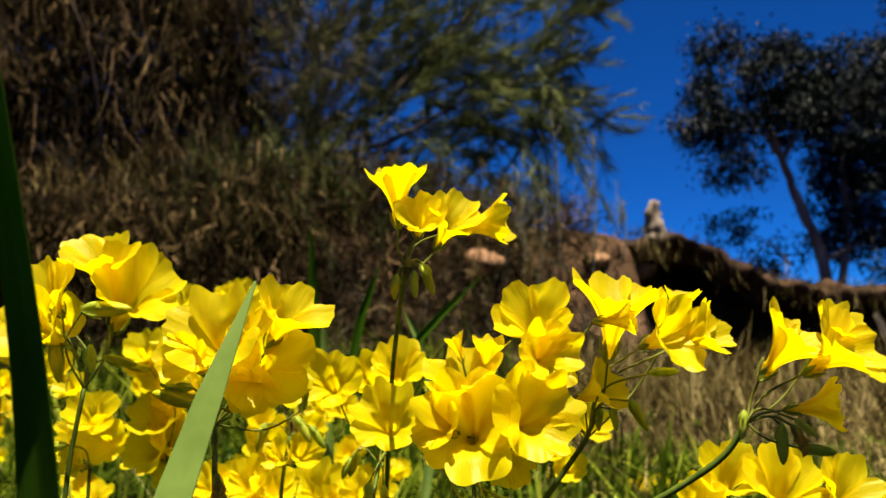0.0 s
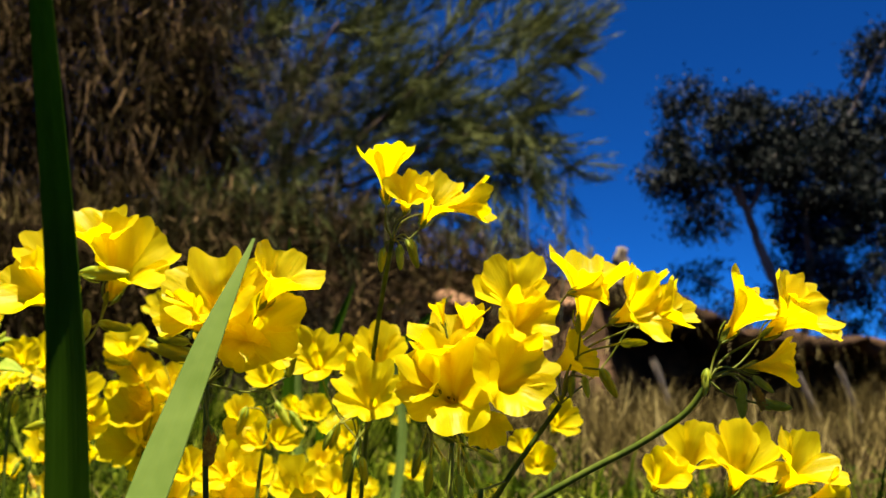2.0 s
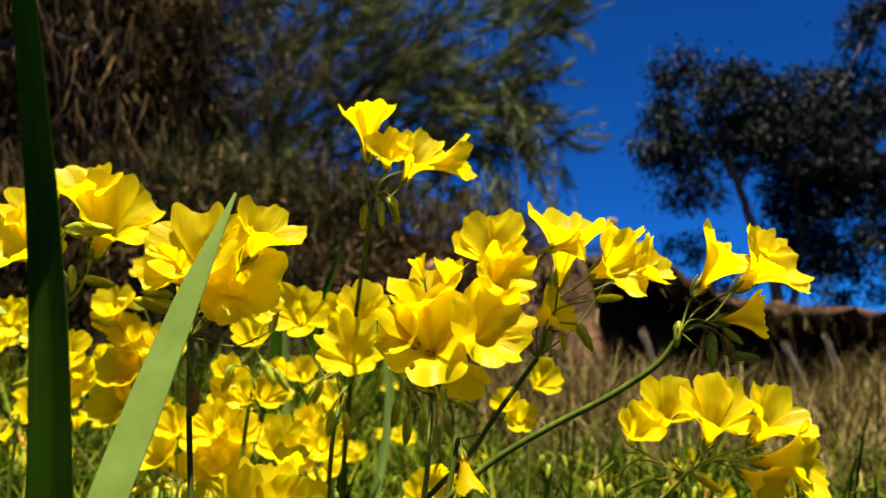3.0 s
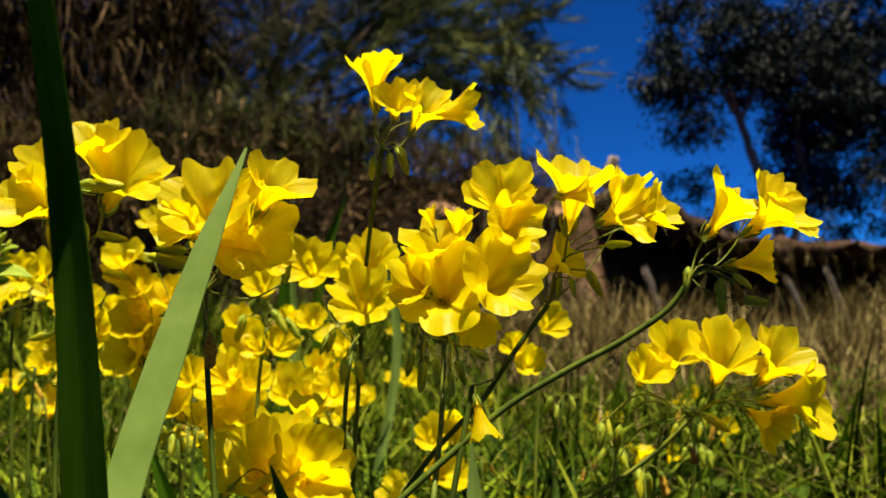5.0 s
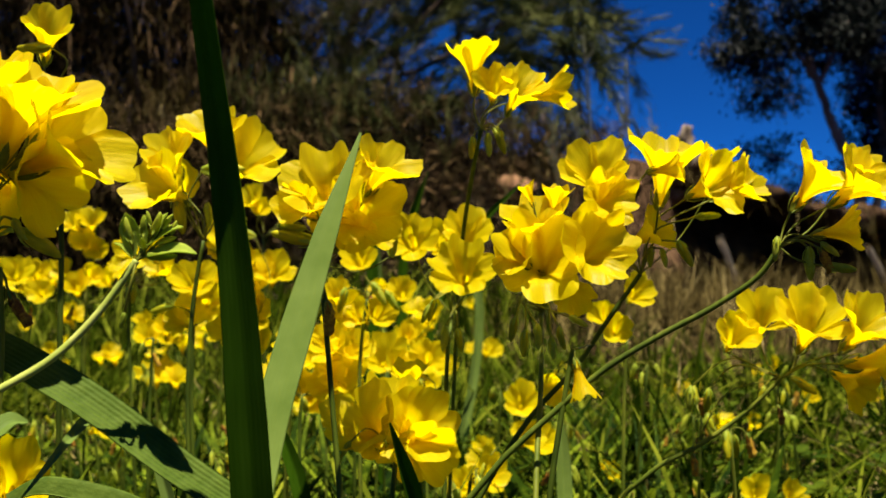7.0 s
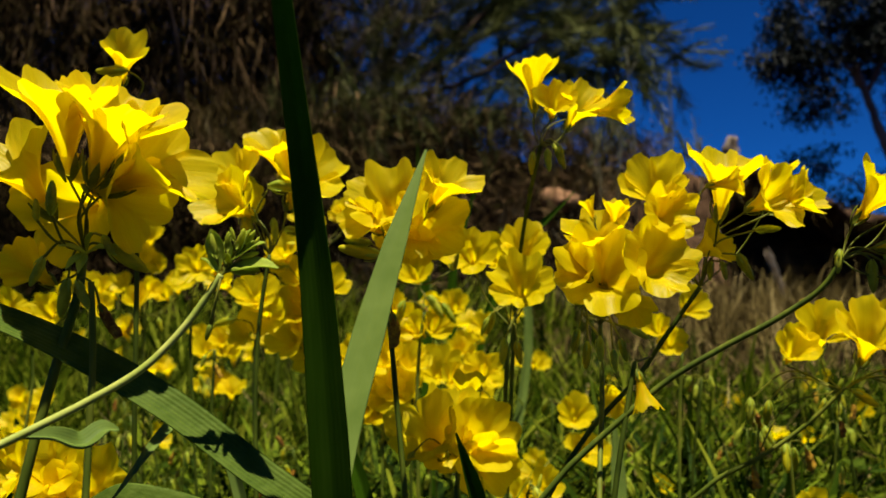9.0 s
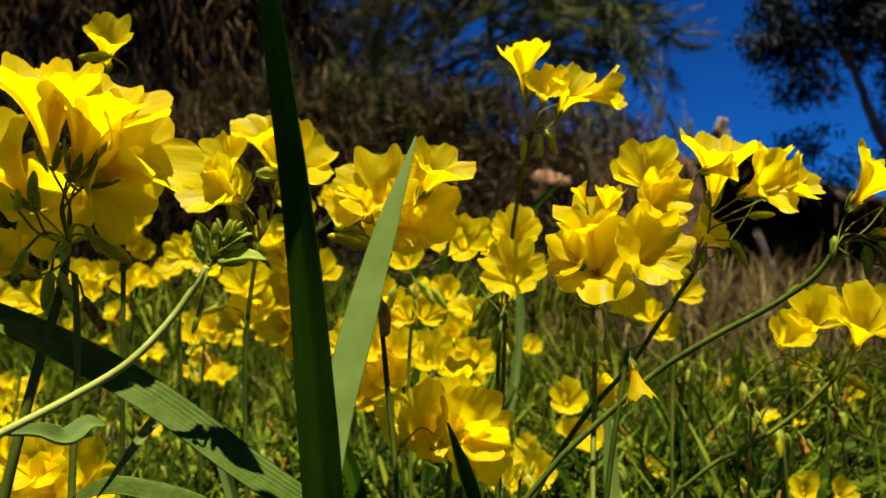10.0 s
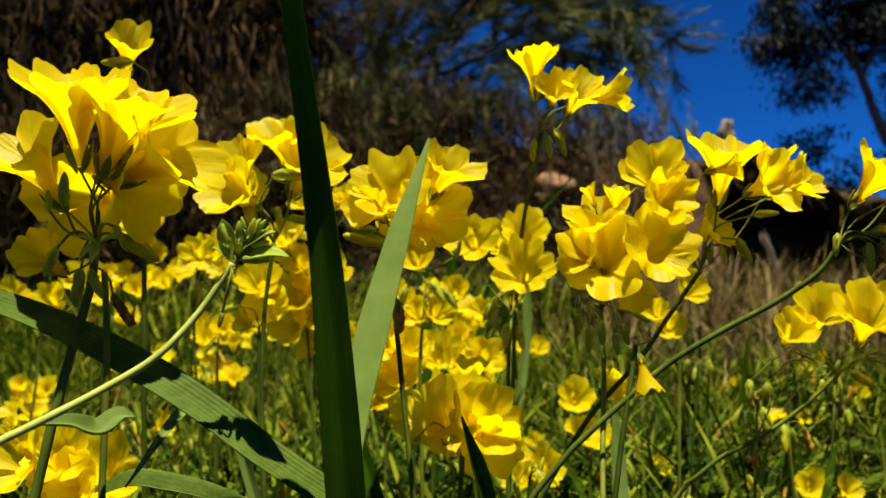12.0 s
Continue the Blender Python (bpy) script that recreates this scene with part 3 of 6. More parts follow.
dry = scatter_blades(rnd, 4200, (-2.4, 3.2), (1.1, 4.6), (0.06, 0.24), (0.002, 0.005), 1.5, dry_place, 0.6)
dry += scatter_blades(rnd, 1300, (0.5, 3.2), (1.8, 4.3), (0.10, 0.26), (0.003, 0.006), 0.6, dry_place, 0.6)
dry += scatter_blades(rnd, 1300, (-0.8, 1.0), (0.4, 1.8), (0.06, 0.16), (0.0015, 0.003), 1.4, wedge, 0.3)
dry += scatter_blades(rnd, 2600, (0.05, 1.2), (0.6, 2.2), (0.05, 0.15), (0.0018, 0.0045), 1.6, wedge, 0.5)
dry += scatter_blades(rnd, 1000, (0.2, 1.2), (3.1, 4.2), (0.14, 0.36), (0.003, 0.006), 0.8, None, 0.6)
dry += scatter_blades(rnd, 900, (1.65, 3.0), (3.0, 4.2), (0.14, 0.34), (0.003, 0.006), 0.7, None, 0.5)
tagged(new("dry_grass", strip_cloud("dry_grass", STRAW, dry)), "dry straw-coloured grass tangled before the bank", "grass", "", "stuff")
tops = scatter_blades(rnd, 1800, (-2.6, 3.4), (4.5, 5.6), (0.10, 0.42), (0.003, 0.006), 0.8, lambda x, y, r: noise.noise(Vector((x * 2.3, y, 4))) > -0.12 and (x < 0.72 or r.random() < 0.06), 0.7)
tagged(new("dry_grass", strip_cloud("dry_grass", STRAW, tops)), "dry grass tufts along the bank's crest", "grass", "", "stuff")


fringe = []
for _ in range(1500):
    x = rnd.uniform(0.9, 3.2)
    y = 4.43 + rnd.gauss(0, 0.08)
    up = rnd.random() < 0.7
    d = Vector((rnd.gauss(0, 0.35), rnd.gauss(-0.15, 0.2), 1 if up else -1)).normalized()
    a = rnd.uniform(0, 3.14)
    fringe.append((Vector((x, y + (0.12 if up else 0), bank_top(x) - (0.03 if up else rnd.uniform(0.02, 0.12)))), d, Vector((rnd.gauss(0, 0.25), -0.2, -0.25)), rnd.uniform(0.03, 0.10), rnd.uniform(0.002, 0.005), Vector((math.cos(a), math.sin(a), 0))))
tagged(new("dry_grass", strip_cloud("dry_grass", STRAW, fringe)), "dry roots and grass fringing the bank's lip", "grass", "", "stuff")


def clover_leaf(verts, faces, p, size, rnd):
    """Three folded heart-shaped leaflets on a thin petiole."""
    yaw = rnd.uniform(0, 6.28)
    for k in range(3):
        a = yaw + k * 2.094
        d = Vector((math.cos(a), math.sin(a), rnd.uniform(-0.1, 0.35)))
        s = Vector((-math.sin(a), math.cos(a), 0))
        up = Vector((0, 0, 1))
        b = len(verts)
        for u, w, dz in ((0.05, 0.05, 0), (0.45, 0.33, 0.05), (0.85, 0.52, 0.08), (1.05, 0.30, 0.05)):
            c = p + d * (size * u)
            verts.extend((c - s * size * w + up * size * dz, c + up * size * dz * 0.1 - d * (size * 0.14 if u > 1 else 0), c + s * size * w + up * size * dz))
        for i in range(3):
            q = b + i * 3
            faces.extend(((q, q + 1, q + 4, q + 3), (q + 1, q + 2, q + 5, q + 4)))
    b = len(verts)
    g = Vector((p.x + rnd.gauss(0, 0.01), p.y + rnd.gauss(0, 0.01), ground_z(p.x, p.y) - 0.003))
    for c in (g, p):
        for k in range(3):
            verts.append(c + Vector((math.cos(k * 2.094), math.sin(k * 2.094), 0)) * 0.0007)
    for k in range(3):
        faces.append((b + k, b + (k + 1) % 3, b + 3 + (k + 1) % 3, b + 3 + k))


verts, faces = [], []
for _ in range(650):
    y = rnd.uniform(0.36, 2.0)
    x = rnd.uniform(-1, 0.75) * (0.25 + 0.6 * y)
    clover_leaf(verts, faces, Vector((x, y, ground_z(x, y) + rnd.uniform(0.02, 0.09))), rnd.uniform(0.009, 0.020), rnd)
tagged(new("clover_leaves", mesh_from("clover_leaves", verts, faces, CLOVER)), "low green three-part leaves among the grass", "leaves", "", "stuff")


# ---- trees and shrubs behind ----
def limb(parent, name, pts, r0, r1, mat, label=""):
    return part(name, tube(name, smooth_line(pts, 5), r0, r1, mat, 8, 0.5), parent, label)


def leaf_clumps(name, mat, clumps, rnd, length, width, droop=0.3):
    """Small flat leaves in loose clumps. clumps: centre, spread, count."""
    verts, faces = [], []
    for c, spread, count in clumps:
        for _ in range(count):
            v = Vector((rnd.gauss(0, 1), rnd.gauss(0, 1), rnd.gauss(0, 0.8)))
            p = c + v * spread
            d = Vector((rnd.gauss(0, 1), rnd.gauss(0, 1), rnd.gauss(-droop, 0.8))).normalized()
            s = d.orthogonal().normalized()
            s.rotate(Matrix.Rotation(rnd.uniform(0, 6.28), 3, d))
            l, w = rnd.uniform(*length), rnd.uniform(*width)
            b = len(verts)
            verts.extend((p, p + d * l * 0.45 + s * w / 2, p + d * l, p + d * l * 0.45 - s * w / 2))
            faces.append((b, b + 1, b + 2, b + 3))
    return mesh_from(name, verts, faces, mat)


def needle_sprays(name, mat, sprays, rnd, needles=34, length=(0.05, 0.11), width=0.0048, droop=0.35):
    """Twigs set all round with fine needles. sprays: start, way, twig length."""
    verts, faces = [], []
    for p, d, l in sprays:
        sag = Vector((0, 0, -1)) * rnd.uniform(-0.15, droop)
        for k in range(needles):
            u = rnd.random()
            c = p + d * (l * u) + sag * (l * u * u)
            a = (d + Vector((rnd.gauss(0, 0.28), rnd.gauss(0, 0.28), rnd.gauss(0, 0.28)))).normalized()
            nl = rnd.uniform(*length)
            s = a.orthogonal().normalized()
            s.rotate(Matrix.Rotation(rnd.uniform(0, 6.28), 3, a))
            b = len(verts)
            verts.extend((c - s * width / 2, c + s * width / 2, c + a * nl))
            faces.append((b, b + 1, b + 2))
        b = len(verts)
        s = d.orthogonal().normalized() * 0.002
        e = p + d * l + sag * l
        verts.extend((p - s, p + s, e))
        faces.append((b, b + 1, b + 2))
    return mesh_from(name, verts, faces, mat)


# needle-leaved tree
rnd = random.Random(3)
tree = tagged(new("needle_tree"), "dark needle-leaved tree with wispy sprays against the sky", "tree")
tree.location = (-0.95, 5.7, 0.9)
BASE = Vector(tree.location)


def from_base(*pts):
    return [Vector(p) - BASE for p in pts]


limb(tree, "trunk", from_base((-0.95, 5.7, 0.85), (-0.9401, 5.7, 1.2058), (-1.2264, 5.8, 1.946), (-1.3811, 5.9, 2.9902)), 0.06, 0.03, BARK)
limb(tree, "branch", from_base((-0.9401, 5.7, 1.2058), (-0.6831, 5.6, 1.4202), (-0.3711, 5.6, 1.7028), (0.1212, 5.6, 2.1583), (0.4816, 5.6, 2.5728)), 0.028, 0.008, BARK)
limb(tree, "branch", from_base((-0.6831, 5.6, 1.4202), (-0.2699, 5.5, 1.4868), (0.1709, 5.5, 1.7095), (0.6461, 5.5, 1.8643)), 0.018, 0.005, BARK)
limb(tree, "branch", from_base((-1.0363, 5.7, 1.6281), (-0.7163, 5.7, 2.0781), (-0.425, 5.7, 2.5731)), 0.018, 0.006, BARK)
limb(tree, "branch", from_base((-0.8005, 5.7, 1.3399), (-0.4431, 5.5, 1.2234), (-0.041, 5.4, 1.3241)), 0.014, 0.004, BARK)
limb(tree, "branch", from_base((-1.1028, 5.7, 1.8069), (-0.8207, 5.9, 1.7768), (-0.4256, 6, 2.1247)), 0.012, 0.004, BARK)
sprays = []
for c, sx, sz, count, way in (
        ((-0.2535, 5.6, 2.2421), 0.30, 0.20, 110, (0.6, 0, 0.3)), ((0.0807, 5.6, 1.9837), 0.28, 0.16, 80, (0.9, 0, 0.2)),
        ((0.2965, 5.6, 2.2583), 0.24, 0.14, 60, (0.9, 0, 0.45)), ((0.1697, 5.5, 1.6754), 0.20, 0.09, 90, (0.9, 0, -0.1)),
        ((-0.2726, 5.7, 1.7779), 0.20, 0.18, 75, (0.5, 0, 0.0)), ((-0.4257, 5.8, 2.874), 0.45, 0.22, 230, (0.5, 0, 0.4)),
        ((0.4481, 5.5, 1.94), 0.14, 0.10, 46, (1.0, 0, 0.15)), ((0.5639, 5.5, 2.2828), 0.14, 0.08, 46, (1.0, 0, 0.35)),
        ((-0.0725, 5.4, 1.3583), 0.22, 0.12, 70, (0.4, 0, -0.5)), ((0.3457, 5.3, 1.3559), 0.14, 0.14, 40, (0.3, 0, -0.6)),
        ((-0.8812, 5.9, 2.3697), 0.18, 0.16, 120, (0.2, 0, 0.4)), ((-0.7878, 5.6, 1.2526), 0.25, 0.12, 70, (0.2, 0, -0.3)),
        ((-0.7737, 6.1, 1.8634), 0.22, 0.22, 120, (0.4, 0, 0.1)), ((-0.6146, 5.9, 1.4064), 0.26, 0.16, 120, (0.3, 0, 0.1)), ((-0.4266, 6, 2.0871), 0.22, 0.22, 150, (0.4, 0, 0.3)), ((-0.2536, 5.7, 1.2512), 0.30, 0.12, 90, (0.4, 0, 0.2)), ((-0.9107, 6, 1.6199), 0.16, 0.2, 60, (0.2, 0, 0.2)), ((0.62, 5.4, 1.72), 0.12, 0.16, 60, (0.3, 0, -0.75)), ((0.78, 5.5, 2.25), 0.14, 0.10, 45, (0.9, 0, 0.45))):
    for _ in range(max(3, count // 5)):
        p = Vector((rnd.gauss(c[0], sx), rnd.gauss(c[1], 0.25), rnd.gauss(c[2], sz))) - BASE
        d = (Vector(way) + Vector((rnd.gauss(0, 0.25), rnd.gauss(0, 0.35), rnd.gauss(0.22, 0.35)))).normalized()
        reach = rnd.uniform(0.25, 0.6)
        for k in range(11):
            u = rnd.random()
            e = (d + Vector((rnd.gauss(0, 0.30), rnd.gauss(0, 0.30), rnd.gauss(0.05, 0.30)))).normalized()
            sprays.append((p + d * (reach * u) + Vector((0, 0, -0.12 * reach * u * u)), e, rnd.uniform(0.10, 0.26)))
bare = []
for _ in range(430):
    c = ((-0.7643, 5.5, 1.708), (-0.5687, 5.6, 1.9713), (-0.4958, 5.4, 1.3731), (-0.9764, 5.6, 2.0909))[rnd.randrange(4)]
    p = Vector((rnd.gauss(c[0], 0.16), rnd.gauss(c[1], 0.25), rnd.gauss(c[2], 0.2))) - BASE
    bare.append((p, Vector((rnd.gauss(0.3, 0.5), rnd.gauss(0, 0.4), rnd.gauss(0.2, 0.7))).normalized(), rnd.uniform(0.15, 0.45)))
part("brushwood", needle_sprays("brushwood", DRYTWIG, bare, rnd, 9, (0.05, 0.14), 0.0038), tree, "thin bare brown twigs", kind="stuff")
part("crown", needle_sprays("crown", NEEDLE, sprays, rnd, droop=0.12), tree, "dark olive needle sprays")

# dead tangled shrub
shrub = tagged(new("tangled_shrub"), "large dark shrub tangled with dead brown hanging foliage", "shrub")
shrub.location = (-2.4, 5.3, 1.0)
BASE = Vector(shrub.location)
for k in range(16):
    x = rnd.uniform(-3.6, -0.9)
    a = Vector((x, rnd.uniform(5.0, 5.7), ground_z(x, 5.3)))
    b = a + Vector((rnd.gauss(0, 0.3), rnd.gauss(0, 0.2), rnd.uniform(0.6, 1.0)))
    c = b + Vector((rnd.gauss(0, 0.45), rnd.gauss(0, 0.2), rnd.uniform(0.6, 1.2)))
    limb(shrub, "stem", [a - BASE, b - BASE, c - BASE], rnd.uniform(0.010, 0.02), 0.004, BARK)
clumps = []
for _ in range(2600):
    x, z = rnd.uniform(-4.6, -0.75), rnd.uniform(0.3, 3.6)
    edge = -1.05 + 0.22 * noise.noise(Vector((z * 2.0, 1, 0))) + (0.5 if z < 1.25 else 0)
    if x > edge:
        continue
    clumps.append((Vector((x, rnd.uniform(5.1, 6.6) if z > 1.0 else rnd.uniform(4.3, 4.9), z)) - BASE, rnd.uniform(0.08, 0.18), rnd.randint(80, 120)))
# Overhang added mostly out of sight above, to cast shade on the shrub's foot.
for _ in range(70):
    x, z = rnd.uniform(-4.6, -1.45), rnd.uniform(2.1, 2.9)
    clumps.append((Vector((x, rnd.uniform(3.5, 5.0), z)) - BASE, rnd.uniform(0.10, 0.2), rnd.randint(70, 110)))
for _ in range(420):
    clumps.append((Vector((rnd.uniform(-4.6, -1.25), rnd.uniform(6.3, 7.0), rnd.uniform(0.8, 3.4))) - BASE, rnd.uniform(0.12, 0.2), rnd.randint(80, 120)))
part("crown", leaf_clumps("crown", SHADELEAF, clumps, rnd, (0.05, 0.17), (0.004, 0.010), 1.6), shrub, "brown and olive dead leaves with shade painted into their colour")
strips = []
for _ in range(13000):
    x, z = rnd.uniform(-4.4, -0.7), rnd.uniform(0.6, 3.5)
    if x > -1.0 + (0.45 if z < 1.3 else 0.05 * rnd.gauss(0, 1)) or (z < 1.5 and rnd.random() < 0.6) or noise.noise(Vector((x * 2.4, 1, z * 1.7))) < rnd.uniform(-0.35, 0.1):
        continue
    p = Vector((x, rnd.uniform(4.35, 5.6) if z > 1.5 else rnd.uniform(4.25, 4.9), z)) - BASE
    d = Vector((rnd.gauss(0, 0.32), rnd.gauss(0, 0.3), -1)).normalized()
    a = rnd.uniform(0, 3.14)
    strips.append((p, d, Vector((rnd.gauss(0, 0.2), rnd.gauss(0, 0.2), 0)), rnd.uniform(0.05, 0.12) if rnd.random() < 0.6 else rnd.uniform(0.12, 0.42), rnd.uniform(0.0018, 0.0048), Vector((math.cos(a), math.sin(a), 0))))
part("dead_strip", strip_cloud("dead_strip", BROWNLEAF, strips), shrub, "hanging dry brown strips", kind="stuff")

# scrub along the bank
for k, (x0, x1, y0, count, mat, label) in enumerate(((-1.3, -0.1, 4.75, 150, NEEDLE, "low dull green scrub on the bank"), (-0.4, 0.75, 4.7, 90, BROWNLEAF, "low dry brown scrub on the bank"))):
    bush = tagged(new("low_scrub"), label, "shrub")
    bush.location = ((x0 + x1) / 2, y0, ground_z((x0 + x1) / 2, y0))
    BASE = Vector(bush.location)
    sprays = []
    for _ in range(count):
        x, y = rnd.uniform(x0, x1), rnd.gauss(y0, 0.15)
        sprays.append((Vector((x, y, ground_z(x, y) + rnd.uniform(-0.02, 0.10))) - BASE, Vector((rnd.gauss(0, 0.4), rnd.gauss(0, 0.3), 1)).normalized(), rnd.uniform(0.12, 0.34)))
    part("brushwood", needle_sprays("brushwood", mat, sprays, rnd, 30, (0.04, 0.12), 0.004), bush, kind="stuff")
    for _ in range(4):
        x, y = rnd.uniform(x0, x1), rnd.gauss(y0, 0.1)
        foot = Vector((x, y, ground_z(x, y) - 0.02)) - BASE
        limb(bush, "stem", [foot, foot + Vector((rnd.gauss(0, 0.05), rnd.gauss(0, 0.04), 0.16)), foot + Vector((rnd.gauss(0, 0.12), rnd.gauss(0, 0.08), 0.32))], 0.006, 0.002, BARK)

brush = tagged(new("bank_brush"), "dead brown brush covering the face of the bank", "shrub")
brush.location = (-1.2, 4.3, ground_z(-1.2, 4.3))
BASE = Vector(brush.location)
clumps = []
for _ in range(460):
    x, y = rnd.uniform(-1.3, 0.75), rnd.uniform(3.9, 5.0)
    if x > 0.1 and rnd.random() < 0.45:
        continue
    clumps.append((Vector((x, y, ground_z(x, y) + rnd.uniform(0.0, 0.12))) - BASE, rnd.uniform(0.05, 0.11), rnd.randint(40, 60)))
# The brush's shaded look comes from the same darkened leaf colour.
part("dead_foliage", leaf_clumps("dead_foliage", SHADELEAF, clumps, rnd, (0.04, 0.13), (0.004, 0.010), -0.2), brush, kind="stuff")
sprays = []
for _ in range(420):
    x, y = rnd.uniform(-3.2, 0.8), rnd.uniform(3.95, 4.9)
    if x < -1.0 and rnd.random() < 0.7:
        continue
    sprays.append((Vector((x, y, ground_z(x, y))) - BASE, Vector((rnd.gauss(0, 0.45), rnd.gauss(0, 0.3), 1)).normalized(), rnd.uniform(0.12, 0.36)))
part("brushwood", needle_sprays("brushwood", DRYTWIG, sprays, rnd, 16, (0.05, 0.14), 0.005), brush, kind="stuff")

# thin upright weeds on the crest
for p, q in (((0.7285, 4.6, 0.8876), (0.7766, 4.6, 1.2851)), ((0.5755, 4.6, 0.8651), (0.573, 4.6, 1.4002)), ((0.9054, 4.7, 0.853), (0.9257, 4.7, 0.9662)), ((0.4096, 4.6, 0.857), (0.3935, 4.6, 1.1233)), ((0.4647, 4.6, 0.8551), (0.5295, 4.6, 1.0624))):
    weed = tagged(new("dry_weed"), "thin dry weed stalk standing on the bank", "weed", "weeds on the crest")
    root, tip = Vector(p), Vector(q)
    root.z = ground_z(root.x, root.y) - 0.01
    weed.location = root
    d = tip - root
    part("stem", tube("stem", smooth_line([Vector(), d * 0.5 + Vector((0.015, 0, 0)), d], 4), 0.006, 0.003, DRYWEED, 5), weed)
    tuft = [(d * rnd.uniform(0.35, 1.0), Vector((rnd.gauss(0, 0.22), rnd.gauss(0, 0.22), 0.95)).normalized(), rnd.uniform(0.05, 0.13)) for _ in range(11)]
    part("seed_head", needle_sprays("seed_head", DRYWEED, tuft, rnd, 9, (0.03, 0.07), 0.005), weed, kind="stuff")

# pale plumes leaning before the bank
for p, q, r in (((1.0783, 3.9, 0.1493), (1.0061, 3.9, 0.3635), 0.022), ((1.6945, 3.9, 0.0949), (1.6036, 3.9, 0.3109), 0.018), ((1.8635, 3.9, 0.0896), (1.7749, 3.9, 0.3488), 0.018)):
    plume = tagged(new("dry_plume"), "pale dry grass plume leaning before the bank", "grass plume", "plumes before the bank")
    root, tip = Vector(p), Vector(q)
    foot = Vector((root.x + (root.x - tip.x) * 0.6, root.y, 0))
    foot.z = ground_z(foot.x, foot.y) - 0.01
    plume.location = foot
    part("stem", tube("stem", smooth_line([Vector(), (root - foot) * 0.7, tip - foot], 4), 0.005, 0.003, STRAW, 5), plume)
    strips = []
    d = tip - root
    for _ in range(220):
        a = rnd.uniform(0, 6.28)
        o = Vector((math.cos(a), math.sin(a), 0)) * r * rnd.random() ** 0.5
        strips.append((root - foot + d * rnd.uniform(0, 0.85) + o * 0.6, (d.normalized() + o * 6).normalized(), o * 4, rnd.uniform(0.03, 0.06), 0.004, Vector((math.sin(a), -math.cos(a), 0))))
    part("plume_head", strip_cloud("plume_head", PLUME, strips), plume, kind="stuff")

# weathered stump on the crest
p = Vector((1.065, 4.62, 0.8))
p.z = bank_top(p.x) - 0.03
stump = tagged(new("stump", tube("stump", smooth_line([Vector(), Vector((0.005, 0, 0.05)), Vector((-0.016, 0, 0.12)), Vector((-0.004, 0, 0.20))], 4), 0.055, 0.022, STUMPWOOD, 11, 1.4)), "pale weathered stump on the bank's crest", "stump")
stump.location = p

# clods of orange earth
for q, s in (((0.2121, 4.25, 0.6638), 0.10), ((0.7616, 4.3, 0.6624), 0.07), ((1.0279, 4.3, 0.6015), 0.08), ((2.1264, 4.3, 0.4402), 0.13)):
    bm = bmesh.new()
    bmesh.ops.create_icosphere(bm, subdivisions=3, radius=s)
    for v in bm.verts:
        v.co *= 1 + 0.5 * noise.noise(v.co * 9 + Vector(q))
        v.co.z *= 0.6
    me = bpy.data.meshes.new("earth_clod")
    bm.to_mesh(me)
    bm.free()
    me.materials.append(CLOD)
    me.polygons.foreach_set("use_smooth", [True] * len(me.polygons))
    clod = tagged(new("earth_clod", me), "orange-brown clod of earth in the bank", "earth", "clods in the bank")
    x, z = q[0], q[2]
    y = 3.6
    while ground_z(x, y) < z and y < 5.5:
        y += 0.02
    clod.location = (x, y, ground_z(x, y))

# gum tree
tree = tagged(new("gum_tree"), "gum tree with a pale trunk and dark drooping leaves", "tree")
base = (3.489, 8.5, 0.7318)
tree.location = (base[0], base[1], ground_z(base[0], base[1]) - 0.05)
BASE = Vector(tree.location)
limb(tree, "trunk", from_base(BASE, (3.4111, 8.5, 1.0399), (3.2639, 8.5, 1.4559), (3.139, 8.5, 1.8491), (2.9945, 8.5, 2.352)), 0.055, 0.03, GUMBARK)
limb(tree, "branch", from_base(BASE, (3.7327, 8.6, 1.3506), (3.7224, 8.6, 1.8751), (4.16, 8.6, 2.7161), (4.62, 8.6, 3.58)), 0.04, 0.012, GUMBARK)
limb(tree, "branch", from_base((3.139, 8.5, 1.8491), (2.8877, 8.5, 2.3031), (2.6062, 8.5, 2.7363)), 0.025, 0.008, GUMBARK)
limb(tree, "branch", from_base((3.139, 8.5, 1.8491), (3.3668, 8.4, 2.3132), (3.603, 8.4, 2.7239)), 0.025, 0.008, GUMBARK)
limb(tree, "branch", from_base((3.4541, 8.5, 0.9364), (3.9218, 8.6, 1.1362), (4.4726, 8.6, 1.5336)), 0.03, 0.012, GUMBARK)
limb(tree, "branch", from_base((3.1462, 8.5, 0.8962), (2.9928, 8.6, 1.1168), (2.6435, 8.6, 1.2846)), 0.012, 0.004, GUMBARK)
clumps = []
